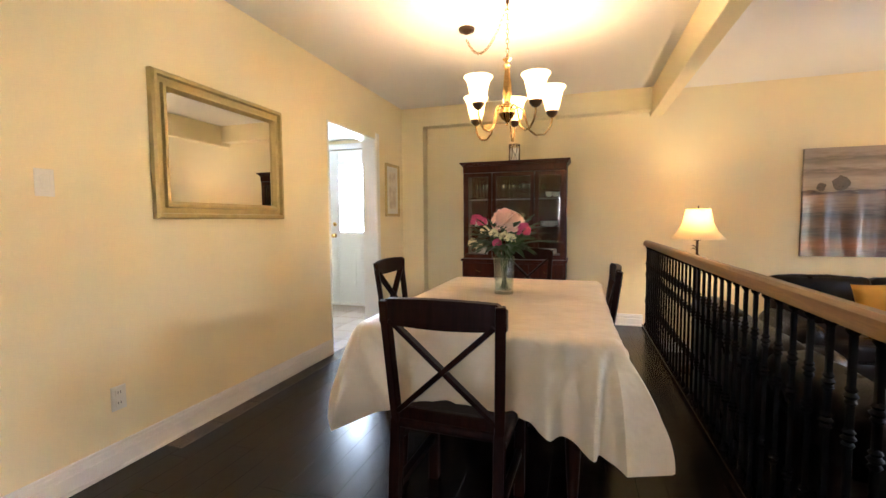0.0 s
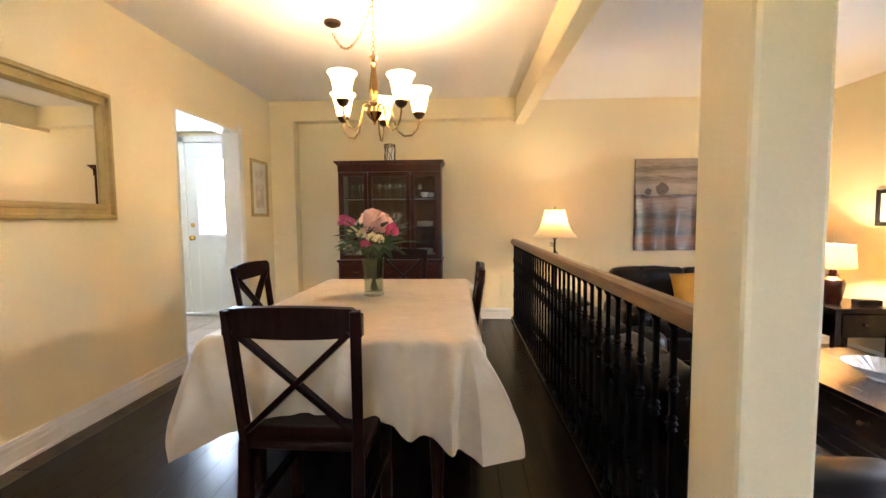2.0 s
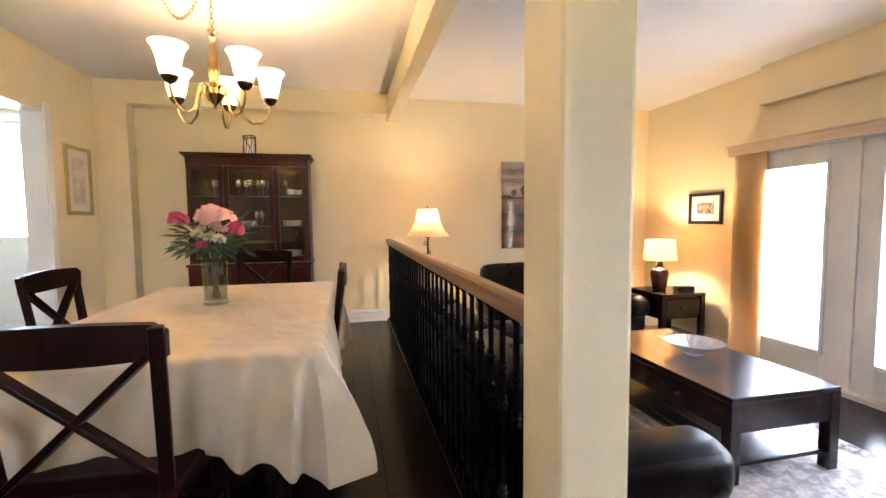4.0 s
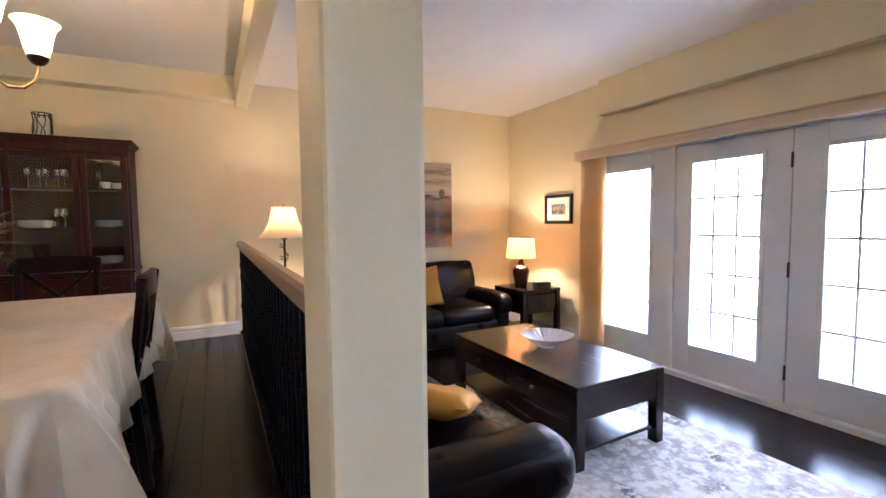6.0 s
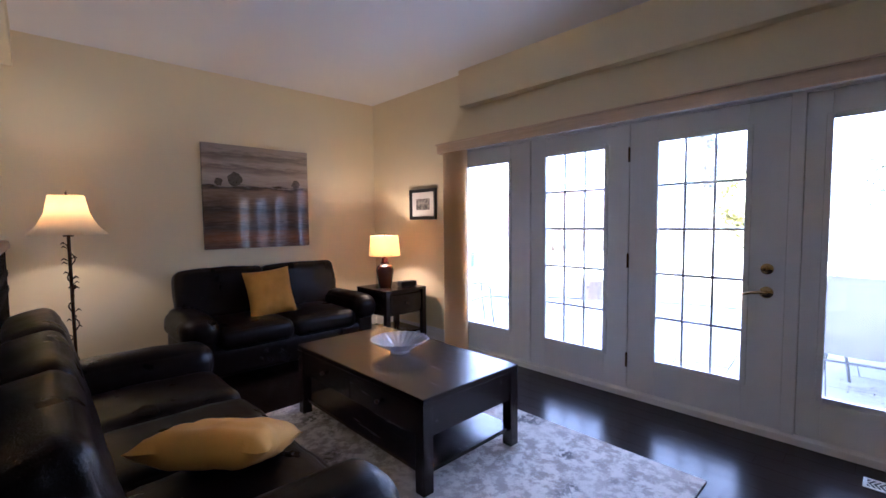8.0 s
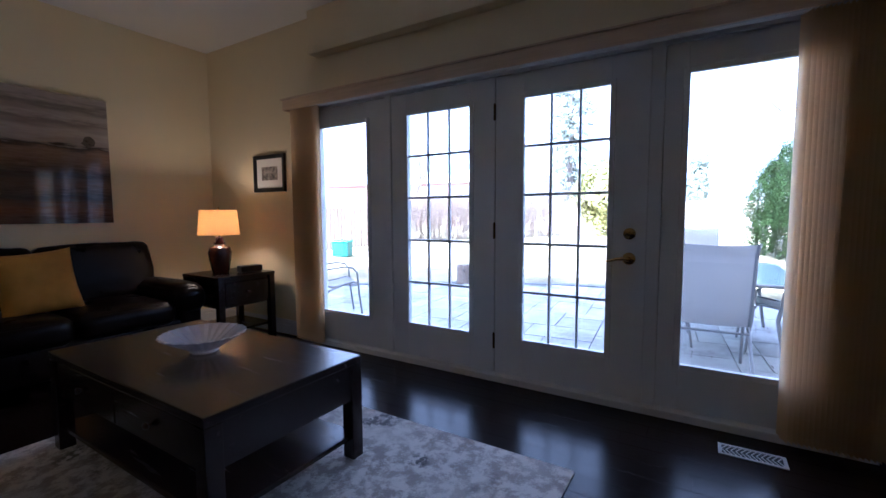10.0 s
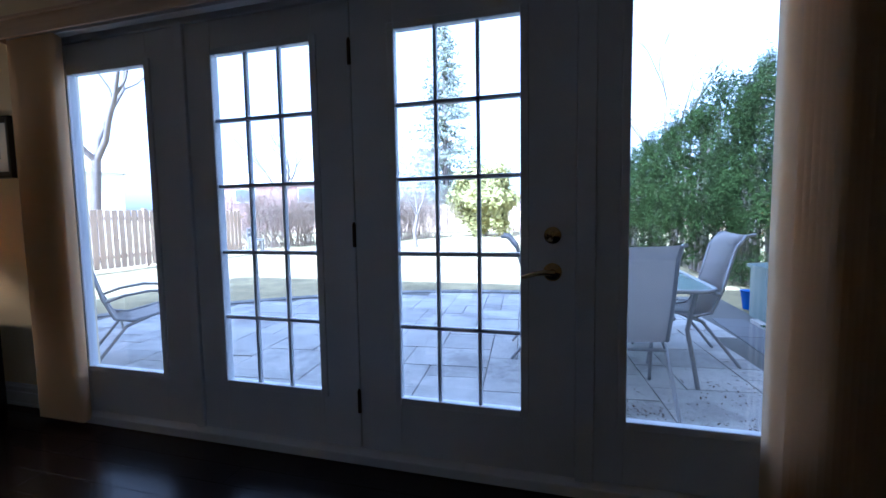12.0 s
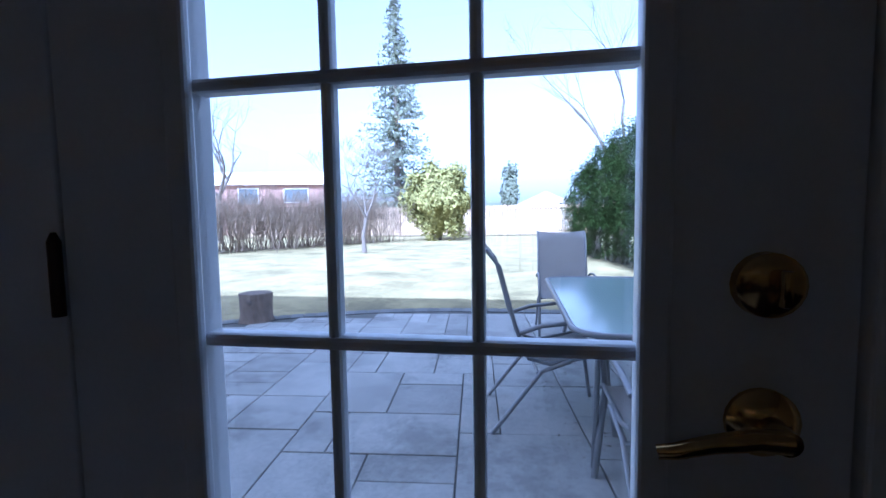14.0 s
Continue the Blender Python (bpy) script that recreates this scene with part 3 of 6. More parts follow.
# ---- floorboards ----
def boards(parent, x0, x1, y0, y1, z, w, length, seed, skip=None):
    rnd = random.Random(seed)
    sizes = {}
    x = x0
    while x < x1 - 0.004:
        ww = min(w, x1 - x)
        y = y0 - rnd.uniform(0, length)
        while y < y1:
            ln = rnd.choice((0.9, 1.2, 1.5, 1.8)) * length / 1.4
            a, c = max(y, y0), min(y + ln, y1)
            y += ln
            if c - a < 0.05:
                continue
            key = (round(ww, 3), round(c - a, 3))
            if key not in sizes:
                b = bmesh.new()
                box(b, 0, 0, -0.012, ww - 0.0012, c - a - 0.0012, 0.0, 0.0009)
                o = part("floorboard", b, M_FLOOR, parent)
                sizes[key] = o.data
            else:
                o = new("floorboard", sizes[key])
                o.parent = parent
            o.location = (x, a, z)
        x += w


boards(bpy.data.objects["floor_dining"], XL, 1.225, YS, YB, ZD, 0.127, 1.4, 3)
boards(bpy.data.objects["floor_living"], 1.225, XF - 0.085, YS, YB, 0.0, 0.127, 1.4, 5)
for i in range(9):
    for j in range(13):
        x, y = -4.3 + i * 0.305, 2.05 + j * 0.305 + 0.25
        if x > -3.4 and x + 0.3 < -1.55:
            o = part("tile", boxes((0, 0, -0.008, 0.3, 0.3, 0.0, 0.002)), M_TILE, kf) if "tile" not in bpy.data.objects else new("tile", bpy.data.objects["tile"].data)
            o.parent = kf
            o.location = (x, y, ZD)

# ---- dining room ----
def dining_chair():
    """Cross-backed side chair: its back at y = 0, the seat running to +y."""
    t = thing("dining_chair", "dark cherry wooden chair with a crossed back", "chair", group="chairs round the dining table")
    for s in (-1, 1):
        b = bmesh.new()
        x = s * 0.195
        bar(b, (x * 1.02, -0.04, 0.0), (x, 0.0, 0.46), 0.036, 0.036), bar(b, (x, 0.0, 0.44), (s * 0.212, -0.062, 0.925), 0.036, 0.03)
        part("back_post", b, M_CHAIR, t)
        b = bmesh.new()
        bar(b, (s * 0.2, 0.40, 0.0), (s * 0.2, 0.40, 0.43), 0.04, 0.04)
        part("leg", b, M_CHAIR, t)
        b = bmesh.new()
        bar(b, (s * 0.2, 0.0, 0.2), (s * 0.2, 0.40, 0.2), 0.022, 0.03)
        part("stretcher", b, M_CHAIR, t)
    for s in (-1, 1):
        b = bmesh.new()
        bar(b, (s * -0.185, -0.006, 0.5), (s * 0.195, -0.053, 0.855), 0.042, 0.018 + 0.002 * s)
        part("cross_bar", b, M_CHAIR, t)
    b = bmesh.new()
    n = 14
    rows = []
    for i in range(n + 1):
        u = -1 + 2 * i / n
        y = -0.062 - 0.022 * (1 - u * u)
        zt = 0.928 + 0.01 * (1 - u * u) - (0.02 if abs(u) > 0.97 else 0)
        zb = 0.842 - 0.008 * (1 - u * u)
        rows.append([b.verts.new((u * 0.232, y + dy, z)) for dy, z in ((0, zb), (0, zt), (0.026, zt + 0.002), (0.026, zb))])
    for p, q in zip(rows, rows[1:]):
        for k in range(4):
            b.faces.new((p[k], q[k], q[(k + 1) % 4], p[(k + 1) % 4]))
    b.faces.new(rows[0]), b.faces.new(rows[-1][::-1])
    part("top_rail", b, M_CHAIR, t, "", 35)
    part("lower_rail", boxes((-0.19, -0.012, 0.47, 0.19, 0.014, 0.515, 0.005)), M_CHAIR, t)
    part("seat", puffy(bmesh.new(), (-0.225, -0.015, 0.43), (0.225, 0.44, 0.475), 0.02, 0.006, n=8), M_CHAIR, t, "", 50)
    part("apron", boxes((-0.19, 0.385, 0.37, 0.19, 0.405, 0.43), (-0.205, 0.02, 0.37, -0.185, 0.39, 0.43), (0.185, 0.02, 0.37, 0.205, 0.39, 0.43), bev=0.003), M_CHAIR, t)
    return t


chair = dining_chair()
# chair's own +y points from its back to its front
CH = chair
CH.matrix_world = pose(0.0, 2.05, ZD, 0, 0, -2)
for i, (x, y, a) in enumerate(((-0.80, 3.44, -90), (0.60, 3.30, 90), (-0.015, 4.67, 180))):
    copy_thing(CH, pose(x, y, ZD, 0, 0, a))

TX0, TX1, TY0, TY1, TZ = -0.47, 0.585, 2.25, 3.9, 1.02
t = thing("dining_table", "dark wooden dining table under a linen cloth", "table", pose((TX0 + TX1) / 2, (TY0 + TY1) / 2, ZD))
part("tabletop", boxes((-0.5, -0.815, TZ - ZD - 0.04, 0.5, 0.815, TZ - ZD - 0.008, 0.01)), M_CHAIR, t)
part("apron", boxes((-0.42, -0.72, 0.62, 0.42, -0.7, 0.73), (-0.42, 0.7, 0.62, 0.42, 0.72, 0.73), (-0.42, -0.7, 0.62, -0.4, 0.7, 0.73), (0.4, -0.7, 0.62, 0.42, 0.7, 0.73), bev=0.003), M_CHAIR, t)
for sx in (-1, 1):
    for sy in (-1, 1):
        b = bmesh.new()
        lathe(b, [(0.028, 0.0), (0.03, 0.02), (0.02, 0.05), (0.033, 0.3), (0.038, 0.5), (0.03, 0.56), (0.045, 0.6), (0.045, 0.73)], 14, (sx * 0.38, sy * 0.68, 0))
        part("leg", b, M_CHAIR, t, "", 40)


def fold_of(s, u, total):
    """Slack waves all round; deep, sharp pleats gathered at the corner by the railing."""
    a = 0.5 + 0.5 * noise.noise(Vector((s * 1.7, 0, 5)))
    w = math.sin(s * 25 + 2.2 * math.sin(s * 2.3) + 0.5 * u)
    slack = a * (1.6 * (0.5 + 0.5 * w) ** 2.2 - 0.6) + 0.4 * noise.noise(Vector((s * 7.0, u * 1.5, 2)))
    near = s if s < total / 2 else s - total
    gather = math.exp(-((near + 0.12) / 0.34) ** 2)
    pleat = (0.5 + 0.5 * math.sin(near * 44 + 1.2 * math.sin(near * 9) + 1.0 * u)) ** 1.7
    ridge = 1 - abs(noise.noise(Vector((s * 11.0, u * 1.1, 7)))) * 3.2
    return slack * (0.5 - 0.3 * gather) + gather * (1.15 * pleat - 0.35) + 0.16 * max(-0.5, ridge)


def tablecloth():
    """A cloth laid over the table: flat top, folds that deepen towards a hem that dips at the corners."""
    cx, cy, hx, hy = (TX0 + TX1) / 2, (TY0 + TY1) / 2, (TX1 - TX0) / 2, (TY1 - TY0) / 2
    R, drop, N, K = 0.05, 0.30, 560, 18
    per = []
    sides = ((1, -1, 0, 1, 2 * hy), (1, 1, -1, 0, 2 * hx), (-1, 1, 0, -1, 2 * hy), (-1, -1, 1, 0, 2 * hx))
    total = 4 * (hx + hy)
    for i in range(N):
        s = total * i / N
        for sx, sy, dx, dy, ln in sides:
            if s <= ln:
                break
            s -= ln
        px, py = sx * hx + dx * s, sy * hy + dy * s
        nx, ny = (sx, 0) if dx == 0 else (0, sy)
        e = min(s, ln - s)                       # distance to the corner
        w = max(0.0, 1 - e / 0.34)
        cxs, cys = (1 if px > 0 else -1), (1 if py > 0 else -1)
        n = Vector((nx, ny, 0)).lerp(Vector((cxs, cys, 0)).normalized(), 0.5 * w ** 1.3).normalized()
        # rounded corner of the top itself
        qx, qy = max(-(hx - R), min(hx - R, px)), max(-(hy - R), min(hy - R, py))
        d = Vector((px - qx, py - qy, 0))
        if d.length > R:
            d = d.normalized() * R
        per.append((Vector((qx, qy, 0)) + d, n, w, total * i / N))
    b = bmesh.new()
    rings = []
    for f in (0.0, 0.35, 0.7, 0.93):
        rings.append([b.verts.new((cx + p.x * f, cy + p.y * f, TZ + 0.0008 * noise.noise(Vector((p.x * f * 6, p.y * f * 6, 0))))) for p, n, w, s in per] if f else None)
    for k in range(K + 1):
        u = k / K
        ring = []
        for p, n, w, s in per:
            hem = drop + 0.125 * w ** 1.3 + 0.012 * math.sin(s * 5.1)
            z = TZ - hem * u ** 1.15 if k else TZ
            fold = fold_of(s, u, total) * 0.085 * u ** 0.75 + (w ** 0.6) * 0.03 * u * math.cos(11 * (1 - w) * 0.34 / (0.06 + 0.3 * u))
            flare = 0.010 * min(1, k) + 0.04 * u + 0.043 * math.sin(2.55 * u) * w + fold * (0.75 + 0.7 * w)
            q = p + n * max(0.006 * min(1, k), flare)
            ring.append(b.verts.new((cx + q.x, cy + q.y, z)))
        rings.append(ring)
    rings = [r for r in rings if r]
    for p, q in zip(rings, rings[1:]):
        for i in range(N):
            j = (i + 1) % N
            b.faces.new((p[i], q[i], q[j], p[j]))
    b.faces.new(rings[0])
    bmesh.ops.recalc_face_normals(b, faces=b.faces[:])
    bmesh.ops.solidify(b, geom=b.faces[:], thickness=0.002)
    o = part("tablecloth", b, M_CLOTH, None, "", 60)
    return tagged(o, "beige linen tablecloth hanging in folds over the table", "tablecloth")


tablecloth()


def hutch():
    t = thing("china_cabinet", "dark mahogany china cabinet with glazed doors and glassware", "cabinet", pose(-0.845, 5.42, ZD))
    W, D, H = 1.155, 0.41, 1.87
    part("base_body", boxes((0, 0.0, 0.08, W, D, 0.74, 0.004), (0.03, 0.02, 0, W - 0.03, D, 0.08)), M_MAHOG, t)
    part("waist_top", boxes((-0.015, -0.02, 0.74, W + 0.015, D, 0.765, 0.006)), M_MAHOG, t)
    for i, (x0, x1) in enumerate(((0.02, 0.38), (0.395, 0.76), (0.775, 1.135))):
        d = part("door", boxes((x0, -0.018, 0.1, x1, 0.0, 0.55, 0.004)), M_MAHOG, t)
        part("panel", boxes((x0 + 0.06, -0.024, 0.16, x1 - 0.06, -0.017, 0.49, 0.006)), M_MAHOG, d)
        d = part("drawer", boxes((x0, -0.018, 0.57, x1, 0.0, 0.72, 0.004)), M_MAHOG, t)
        h = bmesh.new()
        tube(h, arc(((x0 + x1) / 2, -0.022, 0.655), 0.035, 200, 340, 8), 0.004, 8)
        part("handle", h, M_BRASS, d, "aged brass bail handle", 40)
    # upper case: sides, back, shelves
    part("side", boxes((0.0, 0.06, 0.765, 0.02, D, 1.83, 0.002)), M_MAHOG, t)
    part("side", boxes((W - 0.02, 0.06, 0.765, W, D, 1.83, 0.002)), M_MAHOG, t)
    part("back", boxes((0.02, D - 0.012, 0.765, W - 0.02, D, 1.83)), M_MAHOG, t)
    for z in (0.80, 1.12, 1.45):
        part("shelf", boxes((0.02, 0.1, z, W - 0.02, D - 0.012, z + 0.014, 0.002)), M_MAHOG, t)
    part("frieze", boxes((0.0, 0.045, 1.75, W, D, 1.83, 0.003)), M_MAHOG, t)
    b = bmesh.new()
    for z, o in ((1.825, 0.012), (1.84, 0.024), (1.853, 0.036)):
        box(b, -o, 0.045 - o, z, W + o, D, z + 0.017, 0.004)
    part("cornice", b, M_MAHOG, t)
    for x0, x1 in ((0.02, 0.335), (0.345, 0.81), (0.82, 1.135)):
        d = part("glazed_door", boxes((x0, 0.045, 0.77, x0 + 0.042, 0.065, 1.745), (x1 - 0.042, 0.045, 0.77, x1, 0.065, 1.745), (x0 + 0.042, 0.045, 0.77, x1 - 0.042, 0.065, 0.815), (x0 + 0.042, 0.045, 1.70, x1 - 0.042, 0.065, 1.745), bev=0.003), M_MAHOG, t)
        part("pane", boxes((x0 + 0.042, 0.053, 0.815, x1 - 0.042, 0.056, 1.70)), M_CABGL, d, "clear cabinet glass")
    return t


hutch()


def wine_glass(h=0.16, r=0.032):
    t = bmesh.new()
    lathe(t, [(0.001, 0), (r * 0.9, 0.001), (r * 0.85, 0.004), (0.005, 0.008), (0.004, h * 0.5), (r * 0.7, h * 0.58), (r, h * 0.75), (r * 0.85, h), (r * 0.8, h), (r * 0.94, h * 0.75), (r * 0.6, h * 0.6), (0.001, h * 0.57)], 14)
    o = part("wine_glass", t, M_STEMW, None, "", 50)
    return tagged(o, "clear stemmed wine glass on the cabinet shelf", "glass", "glasses in the china cabinet")


def plate_stack(n=6, r=0.1):
    b = bmesh.new()
    for i in range(n):
        z = i * 0.009
        lathe(b, [(0.001, z), (r * 0.55, z), (r * 0.62, z + 0.004), (r, z + 0.014), (r, z + 0.017), (r * 0.6, z + 0.008), (0.001, z + 0.006)], 20)
    o = part("plate_stack", b, M_CHINA, None, "", 50)
    return tagged(o, "stack of white china plates in the cabinet", "plates", "china in the cabinet")


def cup(r=0.04, h=0.06):
    b = lathe(bmesh.new(), [(0.001, 0), (r * 0.55, 0), (r * 0.9, h * 0.5), (r, h), (r * 0.93, h), (r * 0.8, h * 0.5), (0.001, 0.008)], 16)
    tube(b, [(r * 0.9, 0, h * 0.8), (r * 1.4, 0, h * 0.75), (r * 1.4, 0, h * 0.35), (r * 0.75, 0, h * 0.3)], 0.004, 6)
    o = part("teacup", b, M_CHINA, None, "", 50)
    return tagged(o, "white china teacup in the cabinet", "cup", "china in the cabinet")


HX, HY = -0.845, 5.42
g0, p0, c0 = wine_glass(), plate_stack(), cup()
spots_g = [(0.44, 0.24, 1.464), (0.5, 0.3, 1.464), (0.56, 0.22, 1.464), (0.62, 0.3, 1.464), (0.68, 0.22, 1.464), (0.74, 0.28, 1.464), (0.12, 0.25, 1.464), (0.19, 0.3, 1.464), (0.26, 0.22, 1.464), (0.66, 0.24, 1.134), (0.6, 0.3, 1.134), (0.9, 0.3, 1.464)]
for i, (x, y, z) in enumerate(spots_g):
    m = pose(HX + x, HY + y, ZD + z)
    if i == 0:
        g0.matrix_world = m
    else:
        copy_thing(g0, m)
for i, (x, y, z) in enumerate(((0.96, 0.25, 1.134), (0.70, 0.26, 0.814), (0.95, 0.25, 0.814), (0.45, 0.26, 1.134), (0.2, 0.25, 0.814))):
    m = pose(HX + x, HY + y, ZD + z)
    if i == 0:
        p0.matrix_world = m
    else:
        copy_thing(p0, m)
for i, (x, y, z) in enumerate(((0.96, 0.2, 1.464), (0.55, 0.22, 1.134), (0.13, 0.22, 1.134), (0.25, 0.24, 1.134), (0.48, 0.22, 0.814), (1.03, 0.28, 1.464))):
    m = pose(HX + x, HY + y, ZD + z, 0, 0, 40 * i)
    if i == 0:
        c0.matrix_world = m
    else:
        copy_thing(c0, m)


def candle_holder():
    t = thing("candle_holder", "small openwork metal candle holder on the cabinet", "candle holder", pose(-0.27, 5.58, ZD + 1.87))
    b = bmesh.new()
    for z in (0.006, 0.19):
        tube(b, arc((0, 0, z), 0.062, 0, 345, 24, "xy"), 0.005, 6, closed=True)
    rnd = random.Random(4)
    for k in range(12):
        a = k * math.tau / 12
        tube(b, [(0.062 * math.cos(a + d), 0.062 * math.sin(a + d), z) for d, z in ((0, 0.006), (rnd.uniform(-0.4, 0.4), 0.07), (rnd.uniform(-0.4, 0.4), 0.13), (0, 0.19))], 0.004, 6)
    part("cage", b, M_BRONZE, t, "", 40)
    part("glass", lathe(bmesh.new(), [(0.001, 0.008), (0.048, 0.008), (0.048, 0.15), (0.045, 0.15), (0.045, 0.012), (0.001, 0.012)], 20), M_CHINA, t, "frosted glass cup", 40)


candle_holder()


def framed_mirror():
    y0, y1, z0, z1 = 2.315, 3.335, 1.487, 2.273
    t = thing("wall_mirror", "large wall mirror in a champagne moulded frame", "mirror", pose(XL, (y0 + y1) / 2, z0))
    w, h = (y1 - y0) / 2, z1 - z0
    prof = [(0.0, 0.0), (0.03, 0.0), (0.042, 0.01), (0.042, 0.026), (0.02, 0.032), (0.017, 0.06), (0.034, 0.065), (0.037, 0.08), (0.016, 0.097), (0.006, 0.097)]
    b = bmesh.new()
    rings = []
    for sy, top in ((-1, 0), (1, 0), (1, 1), (-1, 1)):
        rings.append([b.verts.new((d, sy * (w - i), (h - i) if top else i)) for d, i in prof])
    for k in range(4):
        p, q = rings[k], rings[(k + 1) % 4]
        for i in range(len(prof) - 1):
            b.faces.new((p[i], p[i + 1], q[i + 1], q[i]))
    bmesh.ops.recalc_face_normals(b, faces=b.faces[:])
    part("frame", b, M_FRAMEG, t, "", 25)
    part("mirror_glass", boxes((0.004, -w + 0.095, 0.095, 0.010, w - 0.095, h - 0.095)), M_MIRROR, t, "clear mirror glass")


framed_mirror()


def framed_picture(name, label, m, w, h, fw, fd, frame_m, mat_w, art_m, mat_m=M_CHINA, category="picture"):
    """A frame of four mitred bars, a mat and the print, facing +x of m, its foot at m."""
    t = thing(name, label, category, m)
    b = bmesh.new()
    rings = []
    for sy, top in ((-1, 0), (1, 0), (1, 1), (-1, 1)):
        rings.append([b.verts.new((d, sy * (w / 2 - i), (h - i) if top else i)) for d, i in ((0, 0), (fd, 0.002), (fd, fw * 0.4), (fd * 0.7, fw), (fd * 0.3, fw))])
    for k in range(4):
        p, q = rings[k], rings[(k + 1) % 4]
        for i in range(4):
            b.faces.new((p[i], p[i + 1], q[i + 1], q[i]))
    bmesh.ops.recalc_face_normals(b, faces=b.faces[:])
    part("frame", b, frame_m, t)
    part("mat", boxes((0.001, -w / 2 + fw * 0.9, fw * 0.9, fd * 0.35, w / 2 - fw * 0.9, h - fw * 0.9)), mat_m, t, "pale paper mat")
    i = fw + mat_w
    part("print", boxes((fd * 0.35, -w / 2 + i, i, fd * 0.35 + 0.002, w / 2 - i, h - i)), art_m, t, "faint small print")
    return t


def print_material(name, a, b_, scale=9.0):
    m, n, l, bs = nodes_of(name)
    v = coords(n, l, 1.0)
    l.new(ramp(n, l, noise_tex(n, l, scale, 6, v), [(0.38, a), (0.62, b_)]), bs.inputs["Base Color"])
    bs.inputs["Roughness"].default_value = 0.4
    return m


framed_picture("framed_print", "narrow framed print on the dining room wall", pose(XL, 5.36, 1.52), 0.38, 0.62, 0.035, 0.022, M_FRAMEG, 0.06, print_material("faint botanical print", (0.5, 0.42, 0.35), (0.72, 0.66, 0.56)))
framed_picture("framed_print", "small black framed print beside the blinds", pose(XF, 4.86, 1.37, 0, 0, 180), 0.46, 0.355, 0.038, 0.025, M_BLACK, 0.075, print_material("small grey print", (0.06, 0.055, 0.05), (0.4, 0.36, 0.3), 18))

# switch and socket on the dining wall
t = thing("light_switch", "white wall switch plate", "light switch", pose(XL, 1.835, 1.638))
part("plate", boxes((0, -0.036, -0.058, 0.006, 0.036, 0.058, 0.004)), M_PLAST, t)
part("rocker", boxes((0.005, -0.017, -0.033, 0.011, 0.017, 0.033, 0.003)), M_PLAST, t)
t = thing("wall_outlet", "white double wall outlet", "outlet", pose(XL, 2.085, 0.61))
part("plate", boxes((0, -0.036, -0.06, 0.006, 0.036, 0.06, 0.004)), M_PLAST, t)
for z in (-0.026, 0.026):
    s = part("socket", boxes((0.005, -0.017, z - 0.016, 0.009, 0.017, z + 0.016, 0.004)), M_PLAST, t)
    part("slot", boxes((0.0088, -0.008, z - 0.004, 0.0094, -0.005, z + 0.008), (0.0088, 0.005, z - 0.004, 0.0094, 0.008, z + 0.008)), M_BLACK, s)


